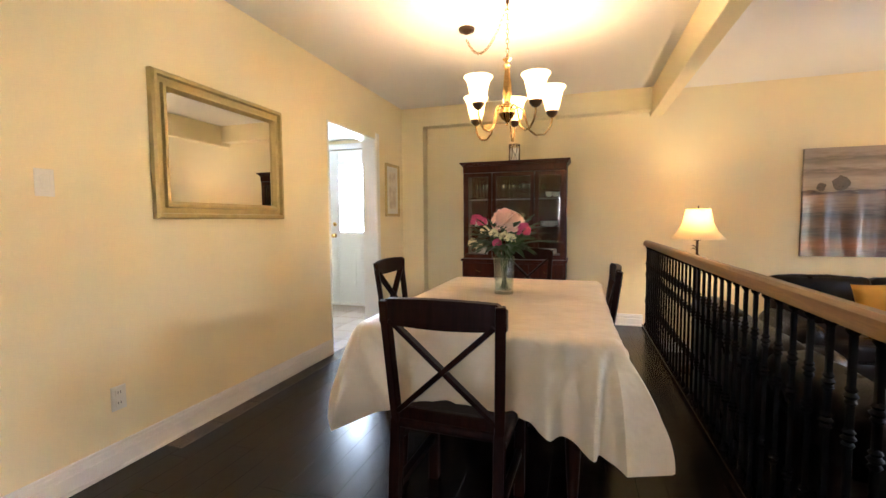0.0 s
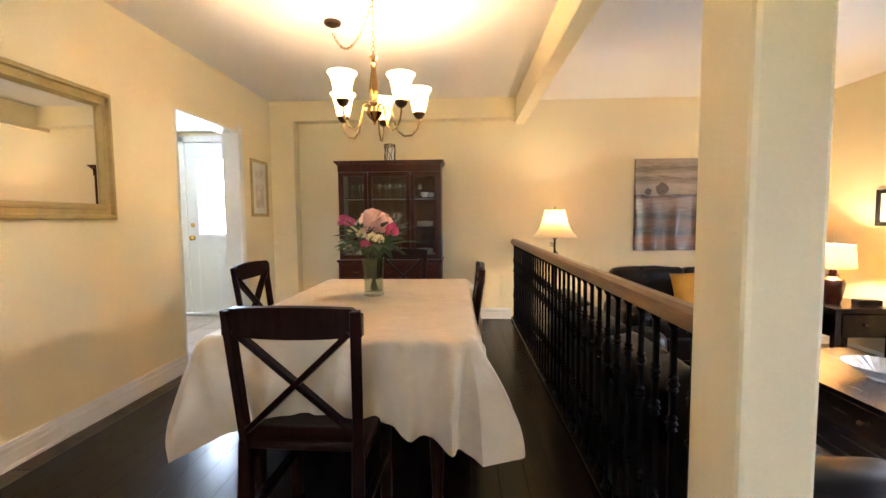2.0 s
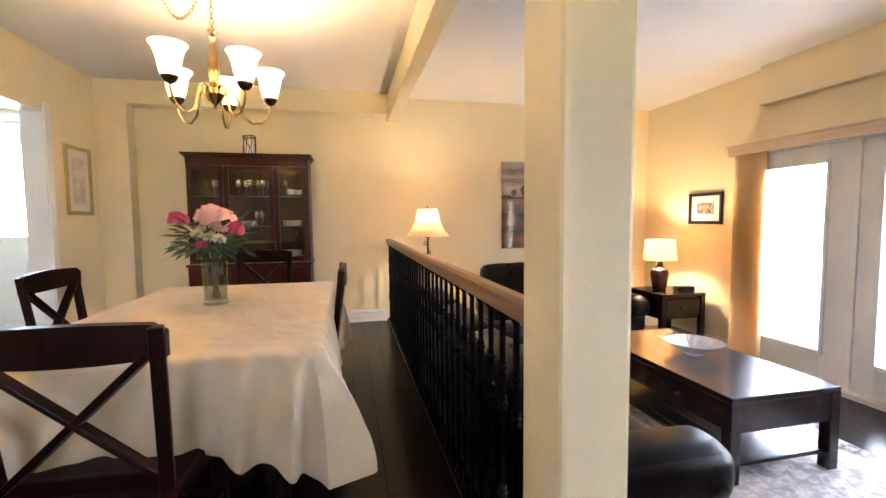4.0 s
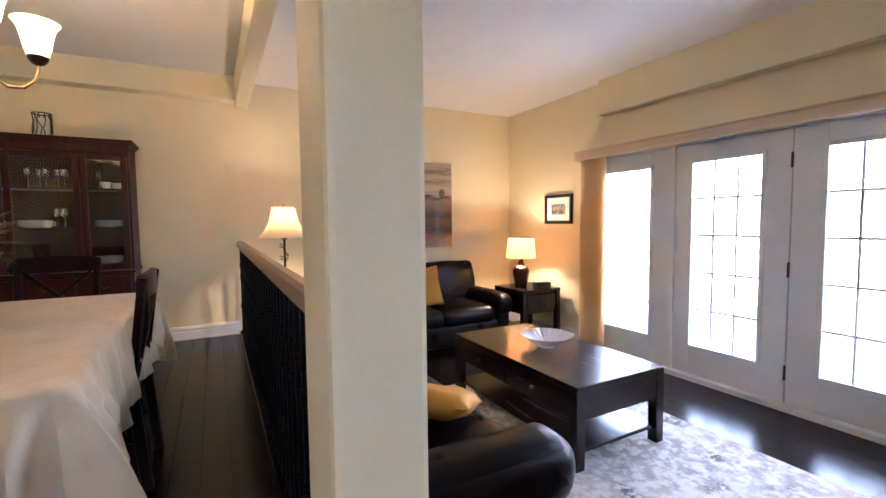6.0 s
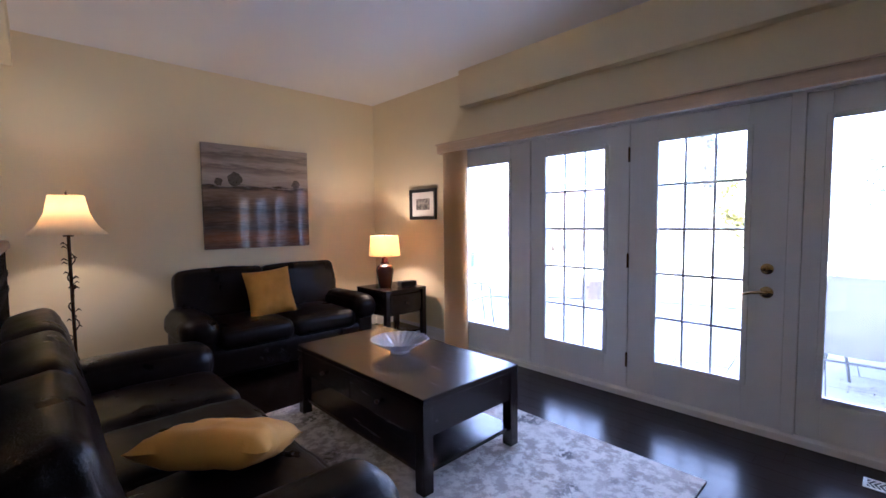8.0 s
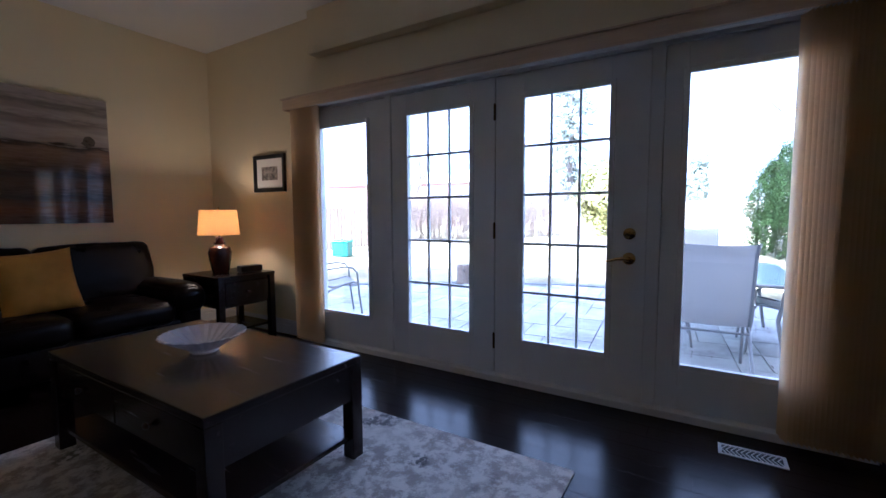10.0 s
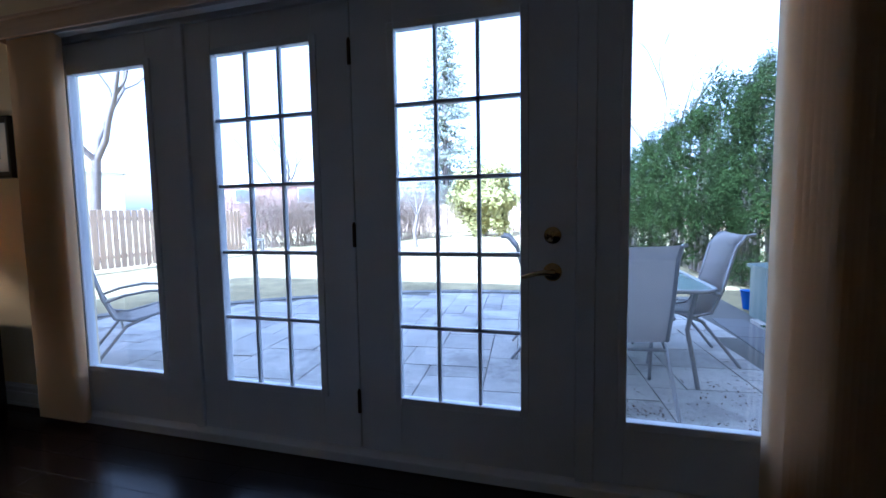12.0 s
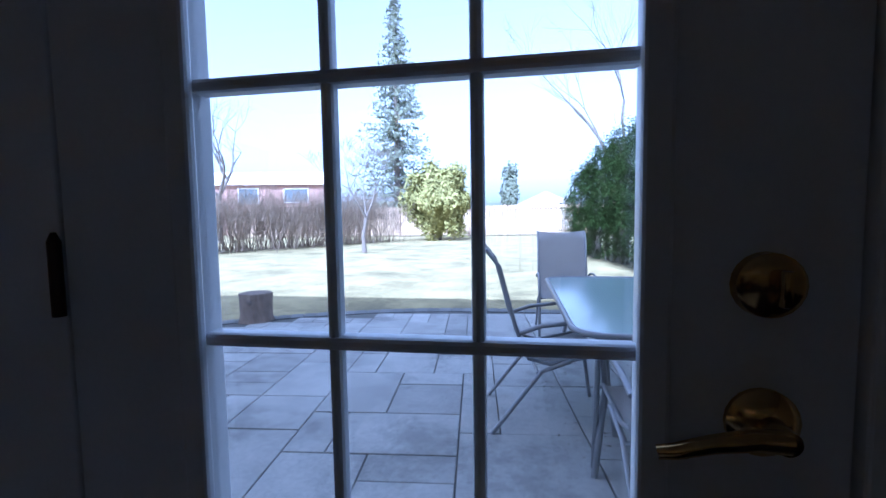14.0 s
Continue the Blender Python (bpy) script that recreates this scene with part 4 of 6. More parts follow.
def chandelier():
    cx, cy = 0.002, 3.385
    t = thing("chandelier", "aged brass chandelier with five lit frosted glass shades", "chandelier", pose(cx, cy, 2.02))
    b = lathe(bmesh.new(), [(0.001, -0.045), (0.01, -0.04), (0.006, -0.03), (0.012, -0.02), (0.035, 0.0), (0.055, 0.03), (0.05, 0.06), (0.03, 0.075), (0.034, 0.09), (0.022, 0.105), (0.03, 0.16), (0.026, 0.22), (0.016, 0.30), (0.02, 0.32), (0.026, 0.33), (0.012, 0.35), (0.03, 0.37), (0.01, 0.385), (0.006, 0.40), (0.001, 0.41)], 20, (0, 0, 0.09))
    part("column", b, M_BRASS, t, "", 35)
    b = bmesh.new()
    lathe(b, [(0.001, 0.83), (0.012, 0.83), (0.01, 0.80), (0.004, 0.79)], 10)
    part("ceiling_hook", b, M_BRONZE, t, "", 40)

    def chain(pts, name):
        bm = bmesh.new()
        for i in range(len(pts) - 1):
            p, q = Vector(pts[i]), Vector(pts[i + 1])
            d = q - p
            m = Matrix.Translation((p + q) / 2) @ d.to_track_quat("Z", "Y").to_matrix().to_4x4() @ pose(0, 0, 0, 0, 0, 90 * (i % 2))
            ring = [m @ Vector((0.009 * math.cos(a * math.tau / 10), 0, (d.length * 0.62) * math.sin(a * math.tau / 10))) for a in range(10)]
            tube(bm, ring, 0.0028, 6, closed=True)
        part(name, bm, M_BRASS, t, "", 40)

    chain([(0, 0, 0.495 + 0.03 * i) for i in range(11)], "chain")
    can = Vector((-0.355, 0.355, 0.80))
    sw = []
    for i in range(25):
        u = i / 24
        sw.append((can.x * (1 - u), can.y * (1 - u), (can.z - 0.04) * (1 - u) + 0.795 * u - 0.80 * u * (1 - u) * (1 - 0.25 * u)))
    chain(sw, "swag_chain")
    b = lathe(bmesh.new(), [(0.001, 0.0), (0.012, 0.0), (0.03, 0.012), (0.055, 0.02), (0.06, 0.035), (0.06, 0.04)], 20, (can.x, can.y, 0.80))
    part("ceiling_canopy", b, M_BRONZE, t, "", 40)
    angles = (-117, -46, 17, 89, 147)
    for k, a in enumerate(angles):
        m = pose(0, 0, 0, 0, 0, a)
        b = bmesh.new()
        r = 0.285
        pts = [(0.03, 0, 0.14), (0.07, 0, 0.165), (0.105, 0, 0.14), (0.12, 0, 0.08), (0.14, 0, 0.02), (0.185, 0, -0.015), (0.235, 0, -0.008), (0.27, 0, 0.03), (r, 0, 0.075), (r, 0, 0.10)]
        fine = []
        for i in range(len(pts) - 1):
            for s in (0, 0.5):
                fine.append(m @ Vector(pts[i]).lerp(Vector(pts[i + 1]), s))
        fine.append(m @ Vector(pts[-1]))
        tube(b, fine, 0.0065, 8)
        arm = part("arm", b, M_BRASS, t, "", 60)
        c = m @ Vector((r, 0, 0.095))
        part("cup", lathe(bmesh.new(), [(0.008, 0.0), (0.022, 0.008), (0.036, 0.026), (0.04, 0.04), (0.02, 0.04)], 18, c), M_BRONZE, arm, "", 40)
        part("shade", lathe(bmesh.new(), [(0.024, 0.034), (0.038, 0.045), (0.049, 0.085), (0.057, 0.13), (0.066, 0.165), (0.085, 0.188), (0.083, 0.191), (0.063, 0.168), (0.053, 0.13), (0.045, 0.085), (0.034, 0.05), (0.02, 0.04)], 26, c), M_GLOBE, arm, "lit frosted white glass bell shade", 50)
        bulb("chandelier_bulb", (cx + c.x, cy + c.y, 2.02 + c.z + 0.15), 0.23, 0.03)


chandelier()


def flowers():
    vx, vy = 0.017, 3.19
    t = thing("flower_vase", "cut glass vase with pink and cream flowers", "vase", pose(vx, vy, TZ + 0.0025))
    part("vase", lathe(bmesh.new(), [(0.001, 0.0), (0.056, 0.0), (0.058, 0.01), (0.054, 0.02), (0.056, 0.1), (0.06, 0.2), (0.062, 0.225), (0.057, 0.225), (0.054, 0.2), (0.05, 0.1), (0.048, 0.025), (0.001, 0.02)], 32, wobble=lambda k, z: 1 + 0.03 * (k % 2)), M_WATER, t, "ribbed clear glass")
    rnd = random.Random(11)
    b = bmesh.new()
    for i in range(16):
        a = rnd.uniform(0, math.tau)
        r0, r1 = rnd.uniform(0, 0.035), rnd.uniform(0.03, 0.16)
        tube(b, [(r0 * math.cos(a + 2), r0 * math.sin(a + 2), 0.03), (0.02 * math.cos(a), 0.02 * math.sin(a), 0.2), (r1 * math.cos(a), r1 * math.sin(a), 0.3 + rnd.uniform(0, 0.1))], 0.0035, 6)
    part("stems", b, M_LEAF, t, "", 40)

    def bloom(name, c, r, m, label, n=90, seed=0):
        rr = random.Random(seed)
        b = bmesh.new()
        for i in range(n):
            z = 1 - 1.65 * (i + 0.5) / n
            a = i * 2.39996
            q = math.sqrt(max(0, 1 - z * z))
            d = Vector((q * math.cos(a), q * math.sin(a), z))
            s = d.orthogonal().normalized()
            u = d.cross(s)
            L = r * rr.uniform(0.85, 1.1)
            w = r * 0.32
            base = Vector(c) + d * r * 0.3
            tip = Vector(c) + d * L
            mid = base.lerp(tip, 0.65) + u * w * 0.2
            v = [b.verts.new(p) for p in (base, mid + s * w * 0.6, tip + s * w * 0.25 - d * L * 0.02, tip - s * w * 0.25, mid - s * w * 0.6)]
            b.faces.new(v)
        part(name, b, m, t, label)

    bloom("peony", (0.02, -0.06, 0.43), 0.085, M_PALE, "large pale peach peony", 190, 1)
    bloom("peony", (0.065, -0.02, 0.43), 0.06, M_PALE, "pale peach peony", 110, 2)
    bloom("blossom", (-0.165, 0.0, 0.44), 0.045, M_PINK, "deep pink blossom", 80, 3)
    bloom("blossom", (-0.125, -0.04, 0.435), 0.033, M_PINK, "deep pink blossom", 60, 4)
    bloom("blossom", (0.125, -0.07, 0.385), 0.045, M_PINK, "bright pink blossom", 80, 5)
    bloom("blossom", (-0.02, -0.12, 0.31), 0.03, M_PINK, "pink blossom", 60, 6)
    for i, c in enumerate(((-0.04, -0.12, 0.365), (0.06, -0.12, 0.34), (0.02, -0.13, 0.35), (-0.1, -0.08, 0.38), (-0.21, 0.06, 0.3), (-0.18, 0.1, 0.28))):
        bloom("small_flower", c, 0.032, M_CREAM, "small cream flower", 45, 20 + i)
    b = bmesh.new()
    for i in range(150):
        a, e = rnd.uniform(0, math.tau), rnd.uniform(-0.35, 0.9)
        d = Vector((math.cos(a) * math.cos(e), math.sin(a) * math.cos(e), math.sin(e)))
        c = Vector((0, 0, 0.31)) + d * rnd.uniform(0.05, 0.16)
        s = d.cross(Vector((0, 0, 1))).normalized()
        L, w = rnd.uniform(0.06, 0.11), rnd.uniform(0.014, 0.026)
        droop = Vector((0, 0, -0.02))
        pts = (c, c + d * L * 0.5 + s * w, c + d * L + droop, c + d * L * 0.5 - s * w)
        v = [b.verts.new(p) for p in pts]
        b.faces.new((v[0], v[1], v[2])), b.faces.new((v[0], v[2], v[3]))
    part("leaves", b, M_LEAF, t, "dark green leaves")
    b = bmesh.new()
    for k, (ang, el, L) in enumerate(((-10, 62, 0.36), (10, 42, 0.38), (-25, 25, 0.36), (25, 70, 0.34), (-5, 12, 0.36), (-40, 35, 0.3), (15, 22, 0.38), (160, 30, 0.26), (190, 12, 0.28), (-20, 50, 0.36))):
        a, e = radians(ang), radians(el)
        d = Vector((math.cos(a) * math.cos(e), math.sin(a) * math.cos(e), math.sin(e)))
        s = d.cross(Vector((0, 0, 1))).normalized()
        o = Vector((0.02, 0, 0.27))
        for i in range(20):
            u = i / 20
            p = o + d * L * u + Vector((0, 0, -0.12 * u * u))
            wl = 0.075 * (1 - u) * min(1, u * 6 + 0.3)
            for sg in (-1, 1):
                v = [b.verts.new(q) for q in (p, p + d * 0.014, p + s * sg * wl + d * 0.03)]
                b.faces.new(v)
    part("fern", b, M_FERN, t, "green fern fronds")


flowers()

# ---- living room ----
def sofa(name, label, m, W, D, seats, H=0.88, seed=1.0, arm=0.64):
    """A leather sofa: front towards -y, its back edge at y = 0, from x = 0 to W."""
    t = thing(name, label, "sofa", m)
    aw = 0.24
    part("base", puffy(bmesh.new(), (0.04, -D + 0.06, 0.05), (W - 0.04, -0.04, 0.3), 0.04, 0.01, 0.004, 10, seed), M_LEATHER, t, "", 60)
    for x0, s in ((0, 1), (W - aw, 2)):
        b = puffy(bmesh.new(), (x0 + 0.02, -D + 0.05, 0.06), (x0 + aw - 0.02, -0.1, 0.45), 0.06, 0.02, 0.006, 12, seed + s)
        puffy(b, (x0 - 0.02, -D, arm - 0.26), (x0 + aw + 0.02, -0.14, arm), 0.11, 0.012, 0.008, 14, seed + s * 3)
        part("arm", b, M_LEATHER, t, "", 60)
    sw = (W - 2 * aw) / seats
    bw = (W - 0.18) / seats
    for i in range(seats):
        x0 = aw + i * sw
        part("seat_cushion", puffy(bmesh.new(), (x0 + 0.004, -D + 0.02, 0.27), (x0 + sw - 0.004, -0.2, 0.46), 0.07, 0.02, 0.008, 14, seed + 5 + i), M_LEATHER, t, "", 60)
        mm = pose(0.09 + bw * (i + 0.5), -0.2, 0.42, -12)
        b = puffy(bmesh.new(), (-bw / 2 + 0.001, -0.1, 0.0), (bw / 2 - 0.001, 0.11, H - 0.40), 0.06, 0.015, 0.008, 16, seed + 9 + i, mm)
        part("back_cushion", b, M_LEATHER, t, "", 60)
    part("back", puffy(bmesh.new(), (0.1, -0.2, 0.1), (W - 0.1, -0.02, H - 0.06), 0.06, 0.01, 0.005, 12, seed + 20), M_LEATHER, t, "", 60)
    for x in (0.1, W - 0.1):
        for y in (-D + 0.1, -0.1):
            part("foot", lathe(bmesh.new(), [(0.02, 0), (0.028, 0.06)], 12, (x, y, 0)), M_BLACK, t)
    return t


sofa("loveseat", "dark brown leather loveseat under the painting", pose(2.17, 5.80, 0), 1.79, 0.95, 2, 0.89, 1.0, 0.58)
sofa("sofa", "dark brown leather sofa standing along the railing", pose(1.215, 2.04, 0, 0, 0, 90), 2.15, 0.91, 3, 0.9, 4.0, 0.6)

b = pillow(bmesh.new(), 0.46, 0.46, 0.17, pose(2.98, 5.24, 0.675, -14, -4, 3))
tagged(part("cushion", b, M_GOLDP, None, "", 60), "gold velvet cushion leaning on the loveseat", "cushion")
b = pillow(bmesh.new(), 0.44, 0.40, 0.14, pose(1.80, 2.675, 0.57, 72, 0, -42), seed=4)
tagged(part("cushion", b, M_GOLDP, None, "", 60), "gold velvet cushion lying on the sofa by its arm", "cushion")


def coffee_table():
    x0, x1, y0, y1, H = 2.645, 3.387, 2.585, 3.93, 0.495
    t = thing("coffee_table", "dark espresso wooden coffee table with a low shelf", "coffee table", pose((x0 + x1) / 2, (y0 + y1) / 2, 0.012))
    w, d, h = (x1 - x0) / 2, (y1 - y0) / 2, H - 0.012
    part("tabletop", boxes((-w, -d, h - 0.035, w, d, h, 0.005)), M_ESPR, t)
    for sx in (-1, 1):
        for sy in (-1, 1):
            part("leg", boxes((sx * w - (0.065 if sx > 0 else 0), sy * d - (0.065 if sy > 0 else 0), 0, sx * w + (0.065 if sx < 0 else 0), sy * d + (0.065 if sy < 0 else 0), h - 0.035, 0.004)), M_ESPR, t)
    part("apron", boxes((-w + 0.065, -d + 0.008, h - 0.2, w - 0.065, -d + 0.028, h - 0.035, 0.003)), M_ESPR, t)
    part("apron", boxes((-w + 0.065, d - 0.028, h - 0.2, w - 0.065, d - 0.008, h - 0.035, 0.003)), M_ESPR, t)
    for sx in (-1, 1):
        x = sx * (w - 0.018)
        for k in range(2):
            ya, yb = (-d + 0.07, -0.005) if k == 0 else (0.005, d - 0.07)
            dr = part("drawer", boxes((x - 0.01, ya, h - 0.195, x + 0.01, yb, h - 0.04, 0.003)), M_ESPR, t)
            kb = lathe(bmesh.new(), [(0.001, 0.028), (0.012, 0.024), (0.014, 0.016), (0.006, 0.008), (0.006, 0)], 14)
            bmesh.ops.transform(kb, matrix=pose(x + sx * 0.01, (ya + yb) / 2, h - 0.115, 0, 90 * sx, 0), verts=kb.verts)
            part("knob", kb, M_BRONZE, dr, "dark metal knob", 40)
    part("shelf", boxes((-w + 0.02, -d + 0.02, 0.09, w - 0.02, d - 0.02, 0.115, 0.004)), M_ESPR, t)


coffee_table()

b = lathe(bmesh.new(), [(0.001, 0.004), (0.06, 0.0), (0.066, 0.008), (0.062, 0.014), (0.105, 0.04), (0.15, 0.068), (0.185, 0.088), (0.182, 0.092), (0.145, 0.073), (0.098, 0.045), (0.05, 0.02), (0.001, 0.018)], 48, (3.037, 3.27, 0.4965), wobble=lambda k, z: 1 + (0.05 if k % 2 else -0.03) * min(1, z * 15))
tagged(part("glass_bowl", b, M_SPARK), "fluted clear crystal bowl on the coffee table", "bowl")


def end_table():
    t = thing("end_table", "dark espresso wooden end table with a drawer", "end table", pose(4.255, 5.0, 0))
    part("tabletop", boxes((-0.28, -0.28, 0.59, 0.28, 0.28, 0.62, 0.004)), M_ESPR, t)
    for sx in (-1, 1):
        for sy in (-1, 1):
            part("leg", boxes((sx * 0.25 - 0.028, sy * 0.25 - 0.028, 0, sx * 0.25 + 0.028, sy * 0.25 + 0.028, 0.59, 0.004)), M_ESPR, t)
    part("body", boxes((-0.255, -0.25, 0.34, 0.255, 0.255, 0.588, 0.003)), M_ESPR, t)
    dr = part("drawer", boxes((-0.21, -0.272, 0.37, 0.21, -0.249, 0.56, 0.004)), M_ESPR, t)
    kb = lathe(bmesh.new(), [(0.001, 0.026), (0.013, 0.022), (0.006, 0.008), (0.006, 0)], 12)
    bmesh.ops.transform(kb, matrix=pose(0, -0.272, 0.465, 90), verts=kb.verts)
    part("knob", kb, M_BRONZE, dr, "dark metal knob", 40)
    part("shelf", boxes((-0.25, -0.25, 0.12, 0.25, 0.25, 0.14, 0.003)), M_ESPR, t)


end_table()


def table_lamp():
    t = thing("table_lamp", "dark glazed table lamp with a lit drum shade", "table lamp", pose(4.19, 5.03, 0.62))
    part("base", lathe(bmesh.new(), [(0.001, 0.0), (0.065, 0.0), (0.072, 0.02), (0.092, 0.12), (0.1, 0.19), (0.085, 0.235), (0.05, 0.255), (0.045, 0.265), (0.05, 0.28), (0.001, 0.28)], 28), M_CERAM, t, "", 40)
    part("neck", lathe(bmesh.new(), [(0.03, 0.28), (0.034, 0.3), (0.03, 0.33), (0.012, 0.335), (0.01, 0.37)], 18), M_CERAM, t, "", 40)
    part("shade", lathe(bmesh.new(), [(0.176, 0.35), (0.155, 0.575), (0.152, 0.575), (0.173, 0.35), (0.176, 0.35)], 36), M_SHADE2, t, "lit cream drum shade", 40)
    part("finial", lathe(bmesh.new(), [(0.006, 0.57), (0.008, 0.59), (0.001, 0.6)], 10), M_BRASS, t)
    bulb("table_lamp_bulb", (4.19, 5.03, 1.09), 0.95, 0.035)


table_lamp()
t = thing("clock_radio", "small black box on the end table", "clock radio", pose(4.37, 4.86, 0.62, 0, 0, -8))
part("body", boxes((-0.1, -0.05, 0.004, 0.1, 0.05, 0.062, 0.008)), M_BLACK, t)
part("foot_pad", boxes((-0.08, -0.04, 0, 0.08, 0.04, 0.005)), M_BLACK, t)


def floor_lamp():
    x, y = 1.525, 5.26
    t = thing("floor_lamp", "bronze floor lamp with twisted vines and a lit bell shade", "floor lamp", pose(x, y, 0))
    part("base", lathe(bmesh.new(), [(0.001, 0), (0.14, 0), (0.145, 0.012), (0.12, 0.03), (0.04, 0.045), (0.02, 0.07), (0.001, 0.072)], 28), M_BRONZE, t, "", 40)
    part("pole", tube(bmesh.new(), [(0, 0, 0.06), (0, 0, 1.30)], 0.011, 12), M_BRONZE, t, "", 40)
    b = bmesh.new()
    tube(b, [(0.02 * math.cos(i * 0.5) * (1 + 0.6 * math.sin(i * 0.8)), 0.02 * math.sin(i * 0.5) * (1 + 0.6 * math.sin(i * 0.8)), 0.1 + i * 0.02) for i in range(56)], 0.0045, 6)
    rnd = random.Random(3)
    for i in range(22):
        z, a = rnd.uniform(0.3, 1.2), rnd.uniform(0, math.tau)
        d = Vector((math.cos(a), math.sin(a), 0.3))
        tube(b, [d * 0.012 + Vector((0, 0, z)), d * 0.035 + Vector((0, 0, z + 0.01)), d * 0.05 + Vector((0, 0, z - 0.008))], [0.003, 0.006, 0.002], 6)
    part("vine", b, M_BRONZE, t, "twisted metal vine", 40)
    part("shade", lathe(bmesh.new(), [(0.235, 1.275), (0.175, 1.34), (0.13, 1.43), (0.105, 1.56), (0.102, 1.56), (0.127, 1.43), (0.172, 1.34), (0.232, 1.277), (0.235, 1.275)], 36), M_SHADE, t, "lit cream bell shade", 50)
    part("socket", lathe(bmesh.new(), [(0.03, 1.26), (0.035, 1.285), (0.02, 1.3), (0.015, 1.36)], 14), M_BRONZE, t, "", 40)
    part("finial", lathe(bmesh.new(), [(0.005, 1.55), (0.008, 1.58), (0.001, 1.595)], 10), M_BRONZE, t)
    bulb("floor_lamp_bulb", (x, y, 1.46), 0.5, 0.035)


floor_lamp()


def painting():
    m, n, l, bs = nodes_of("painted field")
    tc, sp = n.new("ShaderNodeTexCoord"), n.new("ShaderNodeSeparateXYZ")
    l.new(tc.outputs["Object"], sp.inputs[0])
    stz = coords(n, l, (1.4, 1, 9))
    w = noise_tex(n, l, 3.0, 6, stz, 0.6)
    add = n.new("ShaderNodeMath")
    add.operation = "MULTIPLY_ADD"
    add.inputs[1].default_value, add.inputs[2].default_value = 0.16, -0.03
    l.new(w, add.inputs[0])
    tot = n.new("ShaderNodeMath")
    tot.operation = "ADD"
    mr = n.new("ShaderNodeMapRange")
    mr.inputs[1].default_value, mr.inputs[2].default_value = 0.0, 1.07
    l.new(sp.outputs[2], mr.inputs[0])
    l.new(mr.outputs[0], tot.inputs[0]), l.new(add.outputs[0], tot.inputs[1])
    c = ramp(n, l, tot.outputs[0], [(0.08, (0.1, 0.035, 0.015)), (0.16, (0.22, 0.075, 0.025)), (0.25, (0.05, 0.03, 0.02)), (0.35, (0.16, 0.075, 0.04)), (0.43, (0.05, 0.032, 0.025)), (0.52, (0.24, 0.14, 0.085)), (0.61, (0.32, 0.2, 0.13)), (0.645, (0.03, 0.02, 0.018)), (0.67, (0.42, 0.34, 0.28)), (0.76, (0.55, 0.46, 0.39)), (0.83, (0.24, 0.2, 0.18)), (0.88, (0.5, 0.42, 0.36)), (0.94, (0.2, 0.17, 0.15)), (1.0, (0.42, 0.35, 0.3))])
    c = mixc(n, l, 0.15, c, ramp(n, l, noise_tex(n, l, 6, 5, stz), [(0.35, (0.04, 0.02, 0.015)), (0.65, (0.36, 0.3, 0.25))]))
    l.new(c, bs.inputs["Base Color"])
    bs.inputs["Roughness"].default_value, bs.inputs["Specular IOR Level"].default_value = 0.6, 0.2
    bs.inputs["Coat Weight"].default_value, bs.inputs["Coat Roughness"].default_value = 1.0, 0.05
    bs.inputs["Coat IOR"].default_value = 1.55
    bump(n, l, bs, w, 0.12, 0.004)
    t = thing("painting", "large glossy landscape canvas of brown fields and sky", "painting", pose(2.57, YB, 1.085))
    part("canvas", boxes((0, -0.035, 0, 1.11, 0, 1.07, 0.004)), m, t)
    dk = surface("dark painted foliage", (0.11, 0.085, 0.06), 0.3, var=0.4, scale=30)
    for x, r in ((0.31, 0.075), (0.15, 0.04), (0.96, 0.05)):
        b = bmesh.new()
        vs = [b.verts.new((x + r * math.cos(a) * random.uniform(0.7, 1.15), -0.0365, 0.645 + r + r * 1.05 * math.sin(a) * random.uniform(0.8, 1.1))) for a in [i * math.tau / 18 for i in range(18)]]
        b.faces.new(vs)
        bmesh.ops.recalc_face_normals(b, faces=b.faces[:])
        part("painted_tree", b, dk, t, "dark painted round tree")


painting()


def rug():
    m, n, l, bs = nodes_of("cream patterned wool")
    v = coords(n, l, 1.0)
    cloudy = ramp(n, l, noise_tex(n, l, 1.6, 3, v), [(0.25, (0.15, 0.15, 0.15)), (0.55, (1, 1, 1))])
    motif = ramp(n, l, noise_tex(n, l, 13, 5, v, 0.75), [(0.44, (0, 0, 0)), (0.56, (1, 1, 1))])
    mo = mixc(n, l, 1.0, cloudy, motif, "MULTIPLY")
    c2 = mixc(n, l, mo, (0.64, 0.59, 0.53), (0.3, 0.25, 0.22))
    dm = ramp(n, l, noise_tex(n, l, 2.6, 2, v), [(0.55, (0, 0, 0)), (0.62, (1, 1, 1))])
    fine = ramp(n, l, noise_tex(n, l, 28, 4, v, 0.7), [(0.47, (0, 0, 0)), (0.54, (1, 1, 1))])
    c2 = mixc(n, l, mixc(n, l, 1.0, dm, fine, "MULTIPLY"), c2, (0.09, 0.075, 0.075))
    l.new(c2, bs.inputs["Base Color"])
    bs.inputs["Roughness"].default_value, bs.inputs["Sheen Weight"].default_value = 0.95, 0.3
    bump(n, l, bs, noise_tex(n, l, 260, 3, v), 0.5, 0.004)
    b = boxes((0, 0, 0, 1.9, 2.38, 0.011, 0.004))
    o = part("area_rug", b, m)
    o.location = (1.87, 1.69, 0.0008)
    tagged(o, "cream and grey patterned area rug under the coffee table", "rug")


rug()


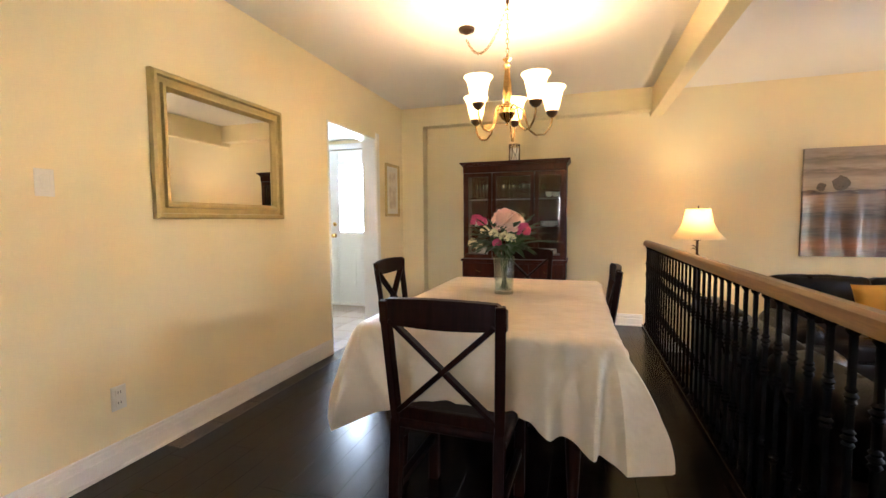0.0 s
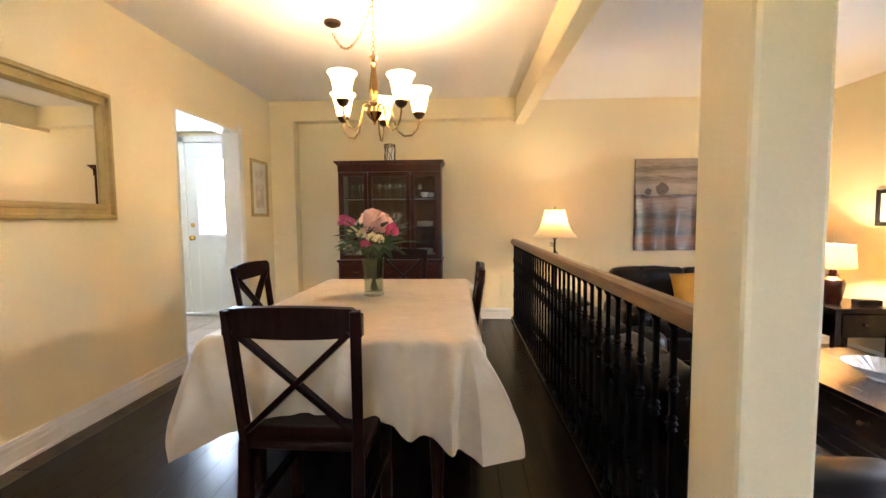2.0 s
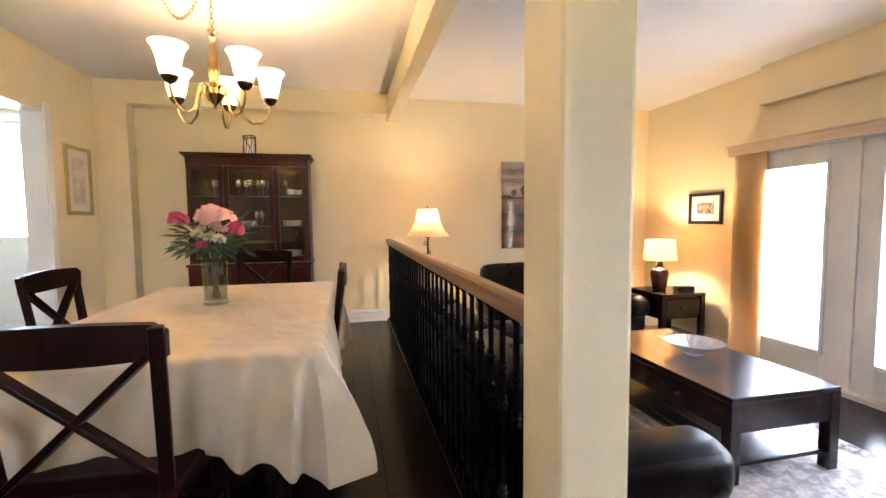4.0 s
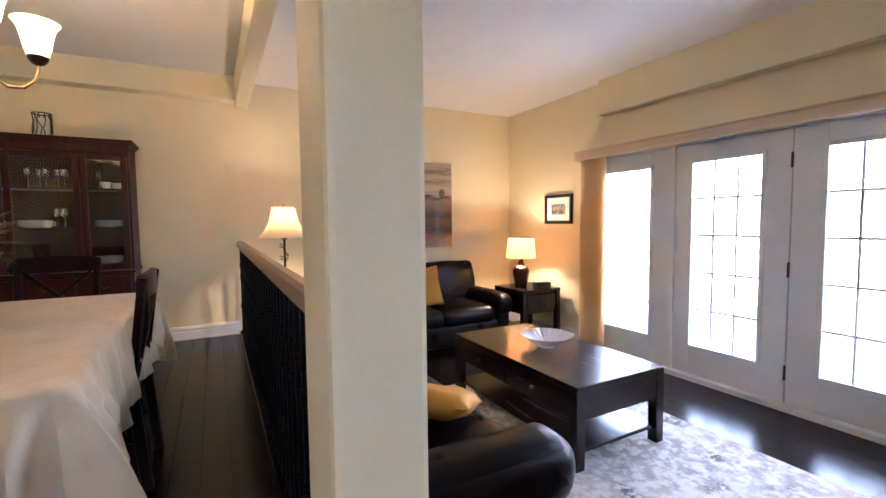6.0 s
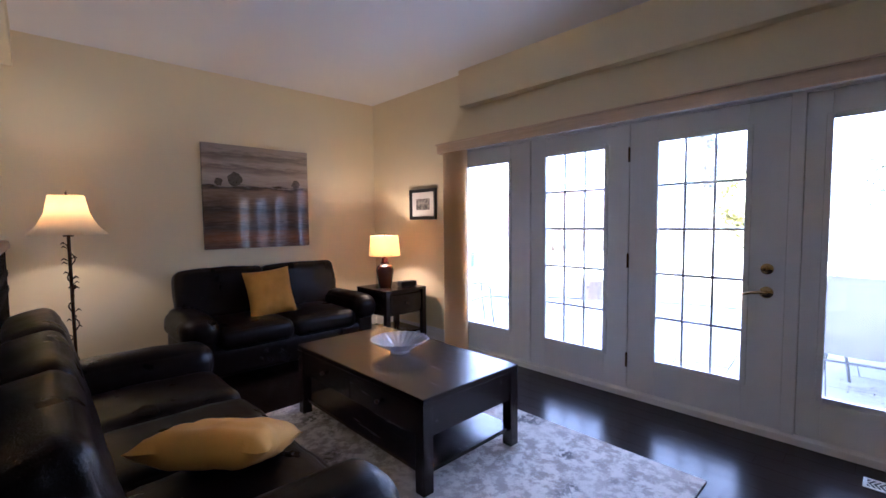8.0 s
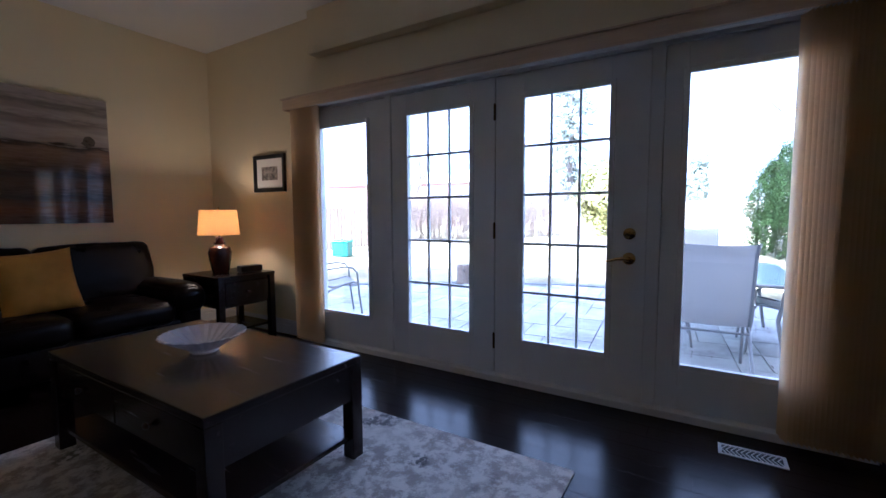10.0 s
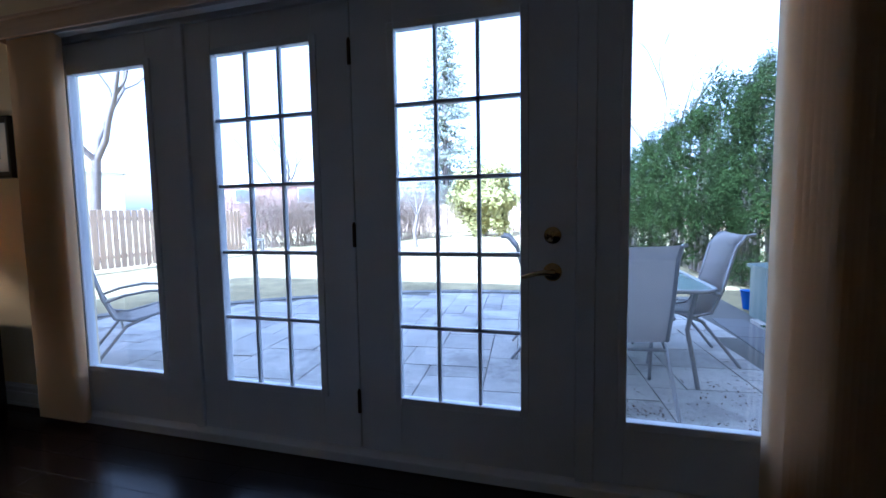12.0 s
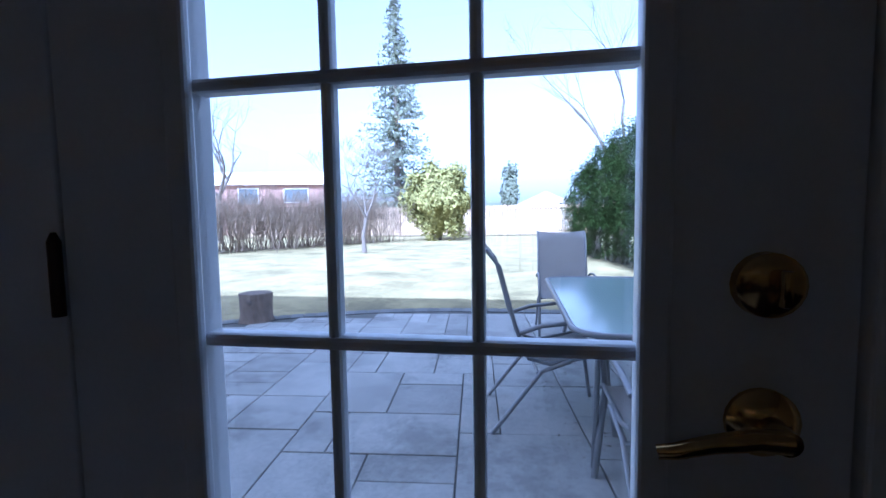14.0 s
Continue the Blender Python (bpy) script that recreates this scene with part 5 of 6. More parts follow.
def floor_vent():
    t = thing("floor_vent", "white slotted floor vent by the garden doors", "vent", pose(4.34, 1.01, 0.0))
    part("frame", boxes((-0.055, -0.135, 0, -0.043, 0.135, 0.006), (0.043, -0.135, 0, 0.055, 0.135, 0.006), (-0.043, -0.135, 0, 0.043, -0.12, 0.006), (-0.043, 0.12, 0, 0.043, 0.135, 0.006), bev=0.002), M_PLAST, t)
    part("well", boxes((-0.043, -0.12, 0.0005, 0.043, 0.12, 0.0015)), M_BLACK, t)
    for i in range(12):
        y = -0.11 + i * 0.02
        b = bmesh.new()
        bar(b, (-0.043, y - 0.012, 0.0035), (0.0, y + 0.012, 0.0035), 0.004, 0.003, 0), bar(b, (0.043, y - 0.012, 0.0035), (0.0, y + 0.012, 0.0035), 0.004, 0.003, 0)
        part("slat", b, M_PLAST, t)


floor_vent()

# ---- outdoors ----
ZP = -0.12
M_LAWN = surface("spring lawn", (0.34, 0.285, 0.14), 0.95, var=0.45, scale=1.4, fine=14, relief=0.6, stains=0.35)
setting("ground", boxes((XF + 0.2, -900, -0.6, 1800, 900, ZP - 0.03), (-900, -900, -0.6, XF + 0.2, 900, -0.32)), M_LAWN, "open garden lawn of dull spring grass", "ground")
# the house above and around the rooms
M_STUCCO = surface("outer brick", (0.3, 0.2, 0.16), 0.9, var=0.2)
setting("house_shell", boxes((-6.0, -6.0, -0.3, XL - 2.9, 9.5, 5.4), (1.9, -6.0, -0.3, XF + 0.2, YS - TH - 0.02, 5.4), (XL - 2.9, 6.3, -0.3, XF + 0.2, 9.5, 5.4), (XL - 2.9, YS - TH - 0.02, ZC + 0.17, XF + 0.2, 6.3, 5.4)), M_STUCCO, "plain brick outer shell of the house", "wall")
M_SLAB = surface("grey patio slab", (0.5, 0.49, 0.46), 0.85, var=0.25, scale=3, fine=40, relief=0.5, random_tone=0.22, stains=0.3)
M_JOINT = surface("sandy joints", (0.13, 0.125, 0.11), 0.95, var=0.3)


def patio_edge(y):
    """The curved far edge of the paving."""
    return max(XF + 0.22, 9.85 - (0.1 if y > 2.2 else 0.02) * (y - 2.2) ** 2)


b = bmesh.new()
ys = [-0.6 + 0.5 * i for i in range(28)]
top = [(b.verts.new((XF + 0.2, y, ZP - 0.012)), b.verts.new((patio_edge(y), y, ZP - 0.012))) for y in ys]
low = [(b.verts.new((XF + 0.2, y, -0.5)), b.verts.new((patio_edge(y), y, -0.5))) for y in ys]
for i in range(len(ys) - 1):
    b.faces.new((top[i][0], top[i][1], top[i + 1][1], top[i + 1][0]))
    b.faces.new((top[i][1], low[i][1], low[i + 1][1], top[i + 1][1]))
patio = setting("patio", b, M_JOINT, "patio of grey rectangular flagstones", "patio")


def mesh_thing(name, verts, faces, material, parent=None):
    me = bpy.data.meshes.new(name)
    me.from_pydata(verts, [], faces)
    me.materials.append(material)
    o = new(name, me)
    if parent is not None:
        o.parent = parent
    return o


def leaf_cloud(rng, centres, normals, size, spread=0.6, slim=0.45):
    """Small bent leaf quads at the given places, turned mostly along the normals."""
    n = len(centres)
    d = normals + rng.normal(0, spread, (n, 3))
    d /= np.linalg.norm(d, axis=1, keepdims=True) + 1e-9
    a = np.cross(d, rng.normal(0, 1, (n, 3)))
    a /= np.linalg.norm(a, axis=1, keepdims=True) + 1e-9
    w = np.cross(d, a)
    s = size * rng.uniform(0.6, 1.4, (n, 1))
    q = np.stack([centres - a * s, centres + w * s * slim, centres + a * s + d * s * 0.3, centres - w * s * slim], axis=1)
    return q.reshape(-1, 3), np.arange(4 * n).reshape(-1, 4)


M_CEDAR = surface("cedar foliage", (0.024, 0.04, 0.009), 0.8, var=0.75, scale=2.6, fine=22, relief=0, spec=0.1)
M_BARK = surface("grey bark", (0.17, 0.145, 0.125), 0.95, var=0.35, scale=6, fine=40, relief=0.8, stretch=(3, 3, 0.8))
M_TWIG = surface("bare twigs", (0.19, 0.145, 0.105), 0.95, var=0.3, scale=2)
M_SPRUCE = surface("blue spruce", (0.17, 0.185, 0.13), 0.8, var=0.4, scale=1.2, relief=0)
M_YEW = surface("yellow green shrub", (0.3, 0.28, 0.085), 0.75, var=0.35, scale=2, relief=0)
M_ALU = surface("grey painted metal", (0.3, 0.3, 0.31), 0.4, 0.5, var=0.15, scale=10)
M_SLING = cloth("grey sling fabric", (0.5, 0.48, 0.46), 0.8, 600, 0.1, 0.3)
M_BOXG = surface("sage plastic", (0.16, 0.2, 0.185), 0.55, var=0.1, scale=3, stretch=(1, 1, 6))


def cedar(name, label, base, length, height, depth, count, seed, turn=0.0):
    """One tall cedar bush: dark stems and a ragged mass of leaf sprays with gaps."""
    rng = np.random.default_rng(seed)
    t = thing(name, label, "hedge tree", pose(*base, 0, 0, turn), group="cedar hedge")
    b = bmesh.new()
    for k in range(8):
        x = rng.uniform(-length / 2.3, length / 2.3)
        tube(b, [(x, 0, 0), (x + rng.uniform(-0.15, 0.15), rng.uniform(-0.1, 0.1), height * 0.45), (x + rng.uniform(-0.3, 0.3), 0, height * 0.85)], [0.06, 0.045, 0.01], 7)
    part("trunk", b, M_BARK, t, "", 50)
    sprays = count // 36
    u = rng.uniform(0, 1, (sprays, 3))
    th, z = u[:, 0] * math.tau, np.where(u[:, 2] < 0.24, u[:, 1] * 0.5, 0.27 + 0.73 * u[:, 1])
    prof = (np.sin(np.clip(z * 0.9 + 0.1, 0, 1) * math.pi) ** 0.45) * (1 - 0.25 * z)
    lump = 0.82 + 0.18 * np.sin(th * 5 + z * 9 + seed) + 0.14 * np.sin(th * 11 - z * 23 + seed * 2) + rng.normal(0, 0.1, sprays)
    r = prof * lump * (0.55 + 0.45 * u[:, 2] ** 0.4)
    hz = height * (0.92 + 0.08 * np.sin(th * 3 + seed))
    c = np.stack([np.cos(th) * r * length / 2, np.sin(th) * r * depth / 2, 0.12 + z * hz], axis=1)
    nrm = np.stack([np.cos(th), np.sin(th), np.full(sprays, 0.5)], axis=1)
    c = np.repeat(c, 36, axis=0) + rng.normal(0, 1, (sprays * 36, 3)) * np.array([0.075, 0.075, 0.1])
    nrm = np.repeat(nrm, 36, axis=0)
    v, f = leaf_cloud(rng, c, nrm, 0.03 if count > 20000 else 0.045, 0.8, 0.24)
    mesh_thing("foliage", v.tolist(), f.tolist(), M_CEDAR, t)


for i in range(9):
    x = 6.6 + i * 1.45
    cedar("cedar_bush", "tall ragged green cedar in the garden hedge", (x, -2.25 + 0.15 * (x - 6.6) - (1.1 if i < 2 else 0.5 if i == 2 else 0.0), ZP - 0.05), 2.7, (3.7, 3.55, 3.75, 3.6, 3.8, 3.65, 3.5, 3.3, 2.8)[i], 2.0, 60000 if i < 4 else 14000, 30 + i, 12 + 10 * math.sin(i))


def branches(b, p, d, length, r, depth, rnd, spread=0.55, up=0.15, kids=3, seg=5):
    """Bare limbs that fork and thin out."""
    pts, rs = [Vector(p)], [r]
    q, dd = Vector(p), Vector(d).normalized()
    n = 4
    for i in range(n):
        dd = (dd + Vector((rnd.gauss(0, 0.13), rnd.gauss(0, 0.13), rnd.gauss(0, 0.1) + up * 0.2))).normalized()
        q = q + dd * length / n
        pts.append(q.copy()), rs.append(max(0.004, r * (1 - 0.45 * (i + 1) / n)))
    tube(b, pts, rs, seg, caps=False)
    if depth > 0:
        for k in range(kids):
            j = rnd.choice((2, 3, 4)) if k else 4
            nd = (dd + Vector((rnd.gauss(0, spread), rnd.gauss(0, spread), rnd.gauss(up, spread * 0.6)))).normalized()
            branches(b, pts[j], nd, length * rnd.uniform(0.6, 0.8), rs[j] * 0.7, depth - 1, rnd, spread, up, kids, max(3, seg - 1))


def bare_tree(label, place, height, r, depth, seed, kids=3, spread=0.5):
    rnd = random.Random(seed)
    t = thing("bare_tree", label, "tree", pose(*place))
    b = bmesh.new()
    tube(b, [(0, 0, 0), (0.03, 0.05, height * 0.15), (0.1, -0.05, height * 0.32)], [r * 1.25, r, r * 0.85], 10)
    part("trunk", b, M_BARK, t, "", 60)
    b = bmesh.new()
    for k in range(3):
        a = k * 2.1 + seed
        branches(b, (0.1, -0.05, height * 0.31), (math.cos(a) * 0.6, math.sin(a) * 0.6, 0.9), height * 0.3, r * 0.65, depth, rnd, spread, 0.2, kids, 7)
    part("limbs", b, M_BARK, t, "bare grey limbs", 60)


bare_tree("large leafless tree behind the board fence", (12.2, 14.6, ZP), 9.5, 0.14, 6, 5, 3, 0.6)
bare_tree("small leafless garden tree by the shrubs", (19.0, 7.2, ZP), 4.0, 0.07, 5, 9)
bare_tree("leafless tree rising behind the hedge", (21.5, -2.0, ZP), 9.5, 0.12, 4, 12, 3, 0.35)
bare_tree("leafless tree far beyond the fence", (27.0, 19.0, ZP), 8.5, 0.16, 4, 21)


def spruce():
    rng = np.random.default_rng(8)
    t = thing("spruce", "tall blue green spruce behind the garden", "tree", pose(38.0, 11.1, ZP) @ Matrix.Diagonal((1, 1, 0.86, 1)))
    part("trunk", tube(bmesh.new(), [(0, 0, 0), (0, 0, 21.5)], [0.3, 0.03], 8), M_BARK, t, "", 60)
    cs, ns = [], []
    for i in range(420):
        z = 2.0 + 19.6 * (i / 420) ** 0.9
        L = (22.4 - z) * 0.2 * rng.uniform(0.65, 1.15) + 0.15
        a = rng.uniform(0, math.tau)
        m = max(8, int(30 * L / 2.5))
        u = rng.uniform(0.1, 1, m)
        c = np.stack([np.cos(a) * L * u, np.sin(a) * L * u, z - 0.28 * L * u + 0.2 * L * u * u], axis=1) + rng.normal(0, 0.09, (m, 3))
        cs.append(c), ns.append(np.tile([math.cos(a), math.sin(a), 0.2], (m, 1)))
    v, f = leaf_cloud(rng, np.concatenate(cs), np.concatenate(ns), 0.15, 0.7)
    mesh_thing("foliage", v.tolist(), f.tolist(), M_SPRUCE, t)


spruce()


def round_shrub(label, place, w, h, count, mat, seed, size):
    rng = np.random.default_rng(seed)
    t = thing("evergreen_shrub", label, "shrub", pose(*place))
    part("stem", tube(bmesh.new(), [(0, 0, 0), (0.1, 0, h * 0.6)], [0.1, 0.03], 7), M_BARK, t, "", 50)
    d = rng.normal(0, 1, (count, 3))
    d /= np.linalg.norm(d, axis=1, keepdims=True)
    lump = 0.8 + 0.12 * np.sin(d[:, 0] * 7 + seed) + 0.12 * np.sin(d[:, 1] * 9) + 0.1 * np.sin(d[:, 2] * 8 + 2) + rng.normal(0, 0.06, count)
    r = lump * (0.5 + 0.5 * rng.uniform(0, 1, count) ** 0.4)
    c = np.stack([d[:, 0] * r * w / 2, d[:, 1] * r * w / 2, h * 0.5 + d[:, 2] * r * h / 2], axis=1)
    v, f = leaf_cloud(rng, c, d, size)
    mesh_thing("foliage", v.tolist(), f.tolist(), mat, t)


round_shrub("rounded yellow green evergreen in the garden", (28.0, 5.95, ZP), 4.3, 4.4, 12000, M_YEW, 3, 0.13)
round_shrub("small dark evergreen far off", (60.0, 2.3, ZP), 2.4, 8.6, 1500, M_SPRUCE, 7, 0.3)


def thicket():
    """The leafless shrub border, past counting."""
    rnd = random.Random(17)
    b = bmesh.new()
    for i in range(620):
        u = rnd.random()
        x, y = 17.6 + 9.5 * u + rnd.gauss(0, 0.5), 14.6 - 5.6 * u + rnd.gauss(0, 0.7)
        lean = Vector((rnd.gauss(0, 0.25), rnd.gauss(0, 0.25), 1))
        branches(b, (x, y, ZP), lean, rnd.uniform(0.8, 1.5), 0.016, 2, rnd, 0.55, 0.2, 4, 3)
    o = part("bare_shrubs", b, M_TWIG)
    tagged(o, "tangle of leafless brown shrubs along the garden", "shrubs", kind="stuff")


thicket()


def patio_chair():
    """High-backed sling chair; its front points to +y, the floor at z = 0."""
    t = thing("patio_chair", "grey metal patio chair with a pale sling seat", "patio chair", group="chairs on the patio")
    for s in (-1, 1):
        x = s * 0.27
        tube_pts = [(x, 0.30, 0.0), (x, 0.26, 0.3), (x, 0.24, 0.56), (x, 0.19, 0.625), (x, 0.08, 0.64), (x, -0.1, 0.62), (x, -0.22, 0.58)]
        part("front_leg_arm", tube(bmesh.new(), tube_pts, 0.013, 8), M_ALU, t, "", 60)
        part("back_leg", tube(bmesh.new(), [(x, -0.38, 0.0), (x * 0.97, -0.1, 0.36), (x * 0.97, 0.06, 0.42)], 0.013, 8), M_ALU, t, "", 60)
        part("side_rail", tube(bmesh.new(), [(x * 0.93, 0.27, 0.42), (x * 0.93, 0.2, 0.45), (x * 0.93, -0.05, 0.40), (x * 0.93, -0.17, 0.43), (x * 0.93, -0.24, 0.6), (x * 0.93, -0.33, 0.95), (x * 0.93, -0.40, 1.04), (x * 0.93, -0.46, 1.05)], 0.012, 8), M_ALU, t, "", 60)
    prof = [(0.27, 0.425), (0.2, 0.452), (0.08, 0.42), (-0.05, 0.40), (-0.13, 0.41), (-0.17, 0.44), (-0.24, 0.61), (-0.29, 0.8), (-0.33, 0.95), (-0.36, 1.01), (-0.41, 1.045), (-0.46, 1.052)]
    b = bmesh.new()
    rows = [[b.verts.new((x, y, z - 0.012 * (1 - (x / 0.25) ** 2))) for x in (-0.25, -0.125, 0, 0.125, 0.25)] for y, z in prof]
    for p, q in zip(rows, rows[1:]):
        for k in range(4):
            b.faces.new((p[k], p[k + 1], q[k + 1], q[k]))
    bmesh.ops.solidify(b, geom=b.faces[:], thickness=0.003)
    part("sling", b, M_SLING, t, "pale woven sling fabric", 60)
    part("cross_bar", tube(bmesh.new(), [(-0.26, -0.12, 0.35), (0.26, -0.12, 0.35)], 0.01, 8), M_ALU, t, "", 60)
    return t


pc = patio_chair()
pc.matrix_world = pose(6.78, 1.64, ZP, 0, 0, 180 + 5)
for x, y, a in ((8.65, 1.35, 90), (5.93, 1.2, -86), (6.9, 0.62, 4), (5.75, 5.2, -125)):
    copy_thing(pc, pose(x, y, ZP, 0, 0, a))


def patio_table():
    t = thing("patio_table", "glass topped patio table with a grey metal rim", "patio table", pose(6.95, 1.08, ZP))
    w, d, r = 0.92, 0.52, 0.16
    ring = []
    for cx_, cy_, a0 in ((w - r, d - r, 0), (-w + r, d - r, 90), (-w + r, -d + r, 180), (w - r, -d + r, 270)):
        ring += [(cx_ + r * math.cos(radians(a0 + i * 15)), cy_ + r * math.sin(radians(a0 + i * 15)), 0.7) for i in range(7)]
    part("rim", tube(bmesh.new(), ring, 0.015, 8, closed=True), M_ALU, t, "", 60)
    b = bmesh.new()
    lo, hi = [b.verts.new((x * 0.99, y * 0.99, 0.698)) for x, y, z in ring], [b.verts.new((x * 0.99, y * 0.99, 0.705)) for x, y, z in ring]
    b.faces.new(lo[::-1]), b.faces.new(hi)
    for i in range(len(lo)):
        j = (i + 1) % len(lo)
        b.faces.new((lo[i], lo[j], hi[j], hi[i]))
    m, n, l, bs = nodes_of("frosted table glass")
    bs.inputs["Base Color"].default_value, bs.inputs["Roughness"].default_value = (0.5, 0.62, 0.6, 1), 0.12
    bs.inputs["Transmission Weight"].default_value = 0.35
    part("glass_top", b, m, t, "pale green frosted glass")
    for sx in (-1, 1):
        for sy in (-1, 1):
            part("leg", tube(bmesh.new(), [(sx * 0.82, sy * 0.42, 0.0), (sx * 0.75, sy * 0.36, 0.4), (sx * 0.8, sy * 0.4, 0.69)], 0.016, 8), M_ALU, t, "", 60)


patio_table()


def storage_bench(name, label, place, turn, w, d, h, mat, bulge):
    t = thing(name, label, "storage box", pose(*place, 0, 0, turn))
    b = bmesh.new()
    rows = []
    for i in range(13):
        u = -1 + i / 6
        rows.append([b.verts.new((u * w / 2, -d / 2 - bulge * (1 - u * u), z)) for z in (0.0, h)] + [b.verts.new((u * w / 2, d / 2, z)) for z in (h, 0.0)])
    for p, q in zip(rows, rows[1:]):
        for k in range(4):
            b.faces.new((p[k], p[(k + 1) % 4], q[(k + 1) % 4], q[k]))
    b.faces.new(rows[0][::-1]), b.faces.new(rows[-1])
    bmesh.ops.recalc_face_normals(b, faces=b.faces[:])
    part("body", b, mat, t, "", 30)
    b = bmesh.new()
    rows = []
    for i in range(13):
        u = -1 + i / 6
        rows.append([b.verts.new((u * (w / 2 + 0.025), -d / 2 - 0.03 - bulge * (1 - u * u), z)) for z in (h + 0.002, h + 0.035)] + [b.verts.new((u * (w / 2 + 0.025), d / 2 + 0.02, z)) for z in (h + 0.05, h + 0.002)])
    for p, q in zip(rows, rows[1:]):
        for k in range(4):
            b.faces.new((p[k], p[(k + 1) % 4], q[(k + 1) % 4], q[k]))
    b.faces.new(rows[0][::-1]), b.faces.new(rows[-1])
    bmesh.ops.recalc_face_normals(b, faces=b.faces[:])
    part("lid", b, mat, t, "", 30)
    return t


storage_bench("storage_bench", "sage green plastic storage bench by the hedge", (8.30, -0.98, ZP), 202, 1.0, 0.5, 0.58, M_BOXG, 0.14)
storage_bench("planter_box", "pale wooden box beside the storage bench", (7.30, -1.42, ZP), 202, 0.9, 0.5, 0.5, surface("weathered white wood", (0.5, 0.52, 0.55), 0.8, var=0.15, scale=6), 0.0)
o = part("garden_cone", lathe(bmesh.new(), [(0.001, 0.2), (0.012, 0.19), (0.03, 0.1), (0.055, 0.0), (0.001, 0.0)], 16), surface("terracotta", (0.6, 0.3, 0.2), 0.8), None, "", 40)
o.location = (8.13, -1.05, ZP + 0.622)
tagged(o, "small terracotta cone ornament on the storage bench", "ornament")
o = part("blue_pot", lathe(bmesh.new(), [(0.001, 0), (0.09, 0), (0.12, 0.22), (0.13, 0.23), (0.11, 0.23), (0.001, 0.2)], 20), surface("blue glaze", (0.03, 0.1, 0.4), 0.25, var=0.2), None, "", 40)
o.location = (9.05, -0.72, ZP)
tagged(o, "blue glazed flower pot beside the hedge", "pot")


def flower_heap():
    rng = np.random.default_rng(4)
    t = thing("potted_flowers", "heap of red artificial flowers with dark leaves", "flowers", pose(7.15, -0.38, ZP))
    part("pot", lathe(bmesh.new(), [(0.001, 0), (0.09, 0), (0.13, 0.12), (0.001, 0.1)], 16), M_BLACK, t, "", 40)
    for nm, cnt, mat, zz, lab in (("leaves", 300, M_LEAF, 0.13, "dark green leaves"), ("petals", 110, surface("red petals", (0.16, 0.008, 0.03), 0.6, var=0.3), 0.17, "red petals")):
        c = rng.normal(0, 1, (cnt, 3)) * np.array([0.1, 0.08, 0.045]) + np.array([0, 0, zz])
        c[:, 2] = np.abs(c[:, 2]) + 0.01
        v, f = leaf_cloud(rng, c, np.tile([0, 0.3, 1.0], (cnt, 1)), 0.035, 0.8)
        o = mesh_thing(nm, v.tolist(), f.tolist(), mat, t)
        o["label"] = lab


flower_heap()


M_STUMP = surface("pale weathered wood", (0.24, 0.19, 0.15), 0.9, var=0.4, scale=7, fine=50, relief=0.8, stretch=(2, 2, 0.7))


def stump():
    t = thing("tree_stump", "sawn tree stump on the edge of the patio", "stump", pose(8.9, 5.0, ZP) @ Matrix.Scale(0.82, 4))
    b = lathe(bmesh.new(), [(0.26, 0.0), (0.235, 0.08), (0.225, 0.25), (0.23, 0.40), (0.222, 0.42), (0.2, 0.422), (0.001, 0.424)], 26, wobble=lambda k, z: 1 + 0.05 * math.sin(k * 1.9) + 0.03 * math.sin(k * 5.3 + z * 9))
    part("log", b, M_STUMP, t, "", 40)
    part("knot", lathe(bmesh.new(), [(0.001, 0.03), (0.03, 0.025), (0.045, 0.0)], 12, (-0.0, 0, 0)), M_BARK, t).matrix_local = pose(-0.225, -0.04, 0.31, 0, -90, 0)


stump()


def board_fence(x0, x1, y, z, h, turn=0.0, label="weathered wooden board fence at the garden's edge"):
    t = thing("board_fence", label, "fence", pose(x0, y, z, 0, 0, turn))
    m = wood("weathered fence wood", (0.4, 0.28, 0.19), (0.6, 0.46, 0.33), 0.85, axis=2, scale=1.0, random_tone=0.25, relief=0.3)
    n = int((x1 - x0) / 0.17)
    first = part("board", boxes((0, -0.03, 0.06, 0.135, -0.01, h, 0.004)), m, t)
    for i in range(1, n):
        o = new("board", first.data)
        o.parent = t
        o.location = (i * 0.17, 0, 0)
    for zz in (0.3, h - 0.25):
        part("rail", boxes((0, -0.01, zz, x1 - x0, 0.03, zz + 0.09, 0.004)), m, t)
    for i in range(int((x1 - x0) / 2.4) + 1):
        part("post", boxes((i * 2.4, 0.03, 0, i * 2.4 + 0.09, 0.12, h + 0.05, 0.004)), m, t)


board_fence(7.0, 15.5, 12.3, ZP, 1.5)
board_fence(33.0, 68.0, -12.0, ZP, 2.0, 90, "long pale board fence across the end of the garden")
t = thing("recycling_bin", "green plastic recycling bin on the lawn", "bin", pose(11.5, 10.75, ZP, 0, 0, 20))
part("body", boxes((-0.2, -0.25, 0, 0.2, 0.25, 0.45, 0.02)), surface("green plastic", (0.02, 0.13, 0.11), 0.45, var=0.15), t)
part("rim", boxes((-0.23, -0.28, 0.42, 0.23, 0.28, 0.47, 0.015)), surface("green plastic rim", (0.02, 0.2, 0.16), 0.45, var=0.15), t)
t = thing("garden_bench", "grey slatted bench at the end of the lawn", "bench", pose(16.5, 12.6, ZP, 0, 0, 35))
for i in range(4):
    part("seat_slat", boxes((-0.7, -0.2 + i * 0.12, 0.42, 0.7, -0.1 + i * 0.12, 0.45, 0.004)), M_ALU, t)
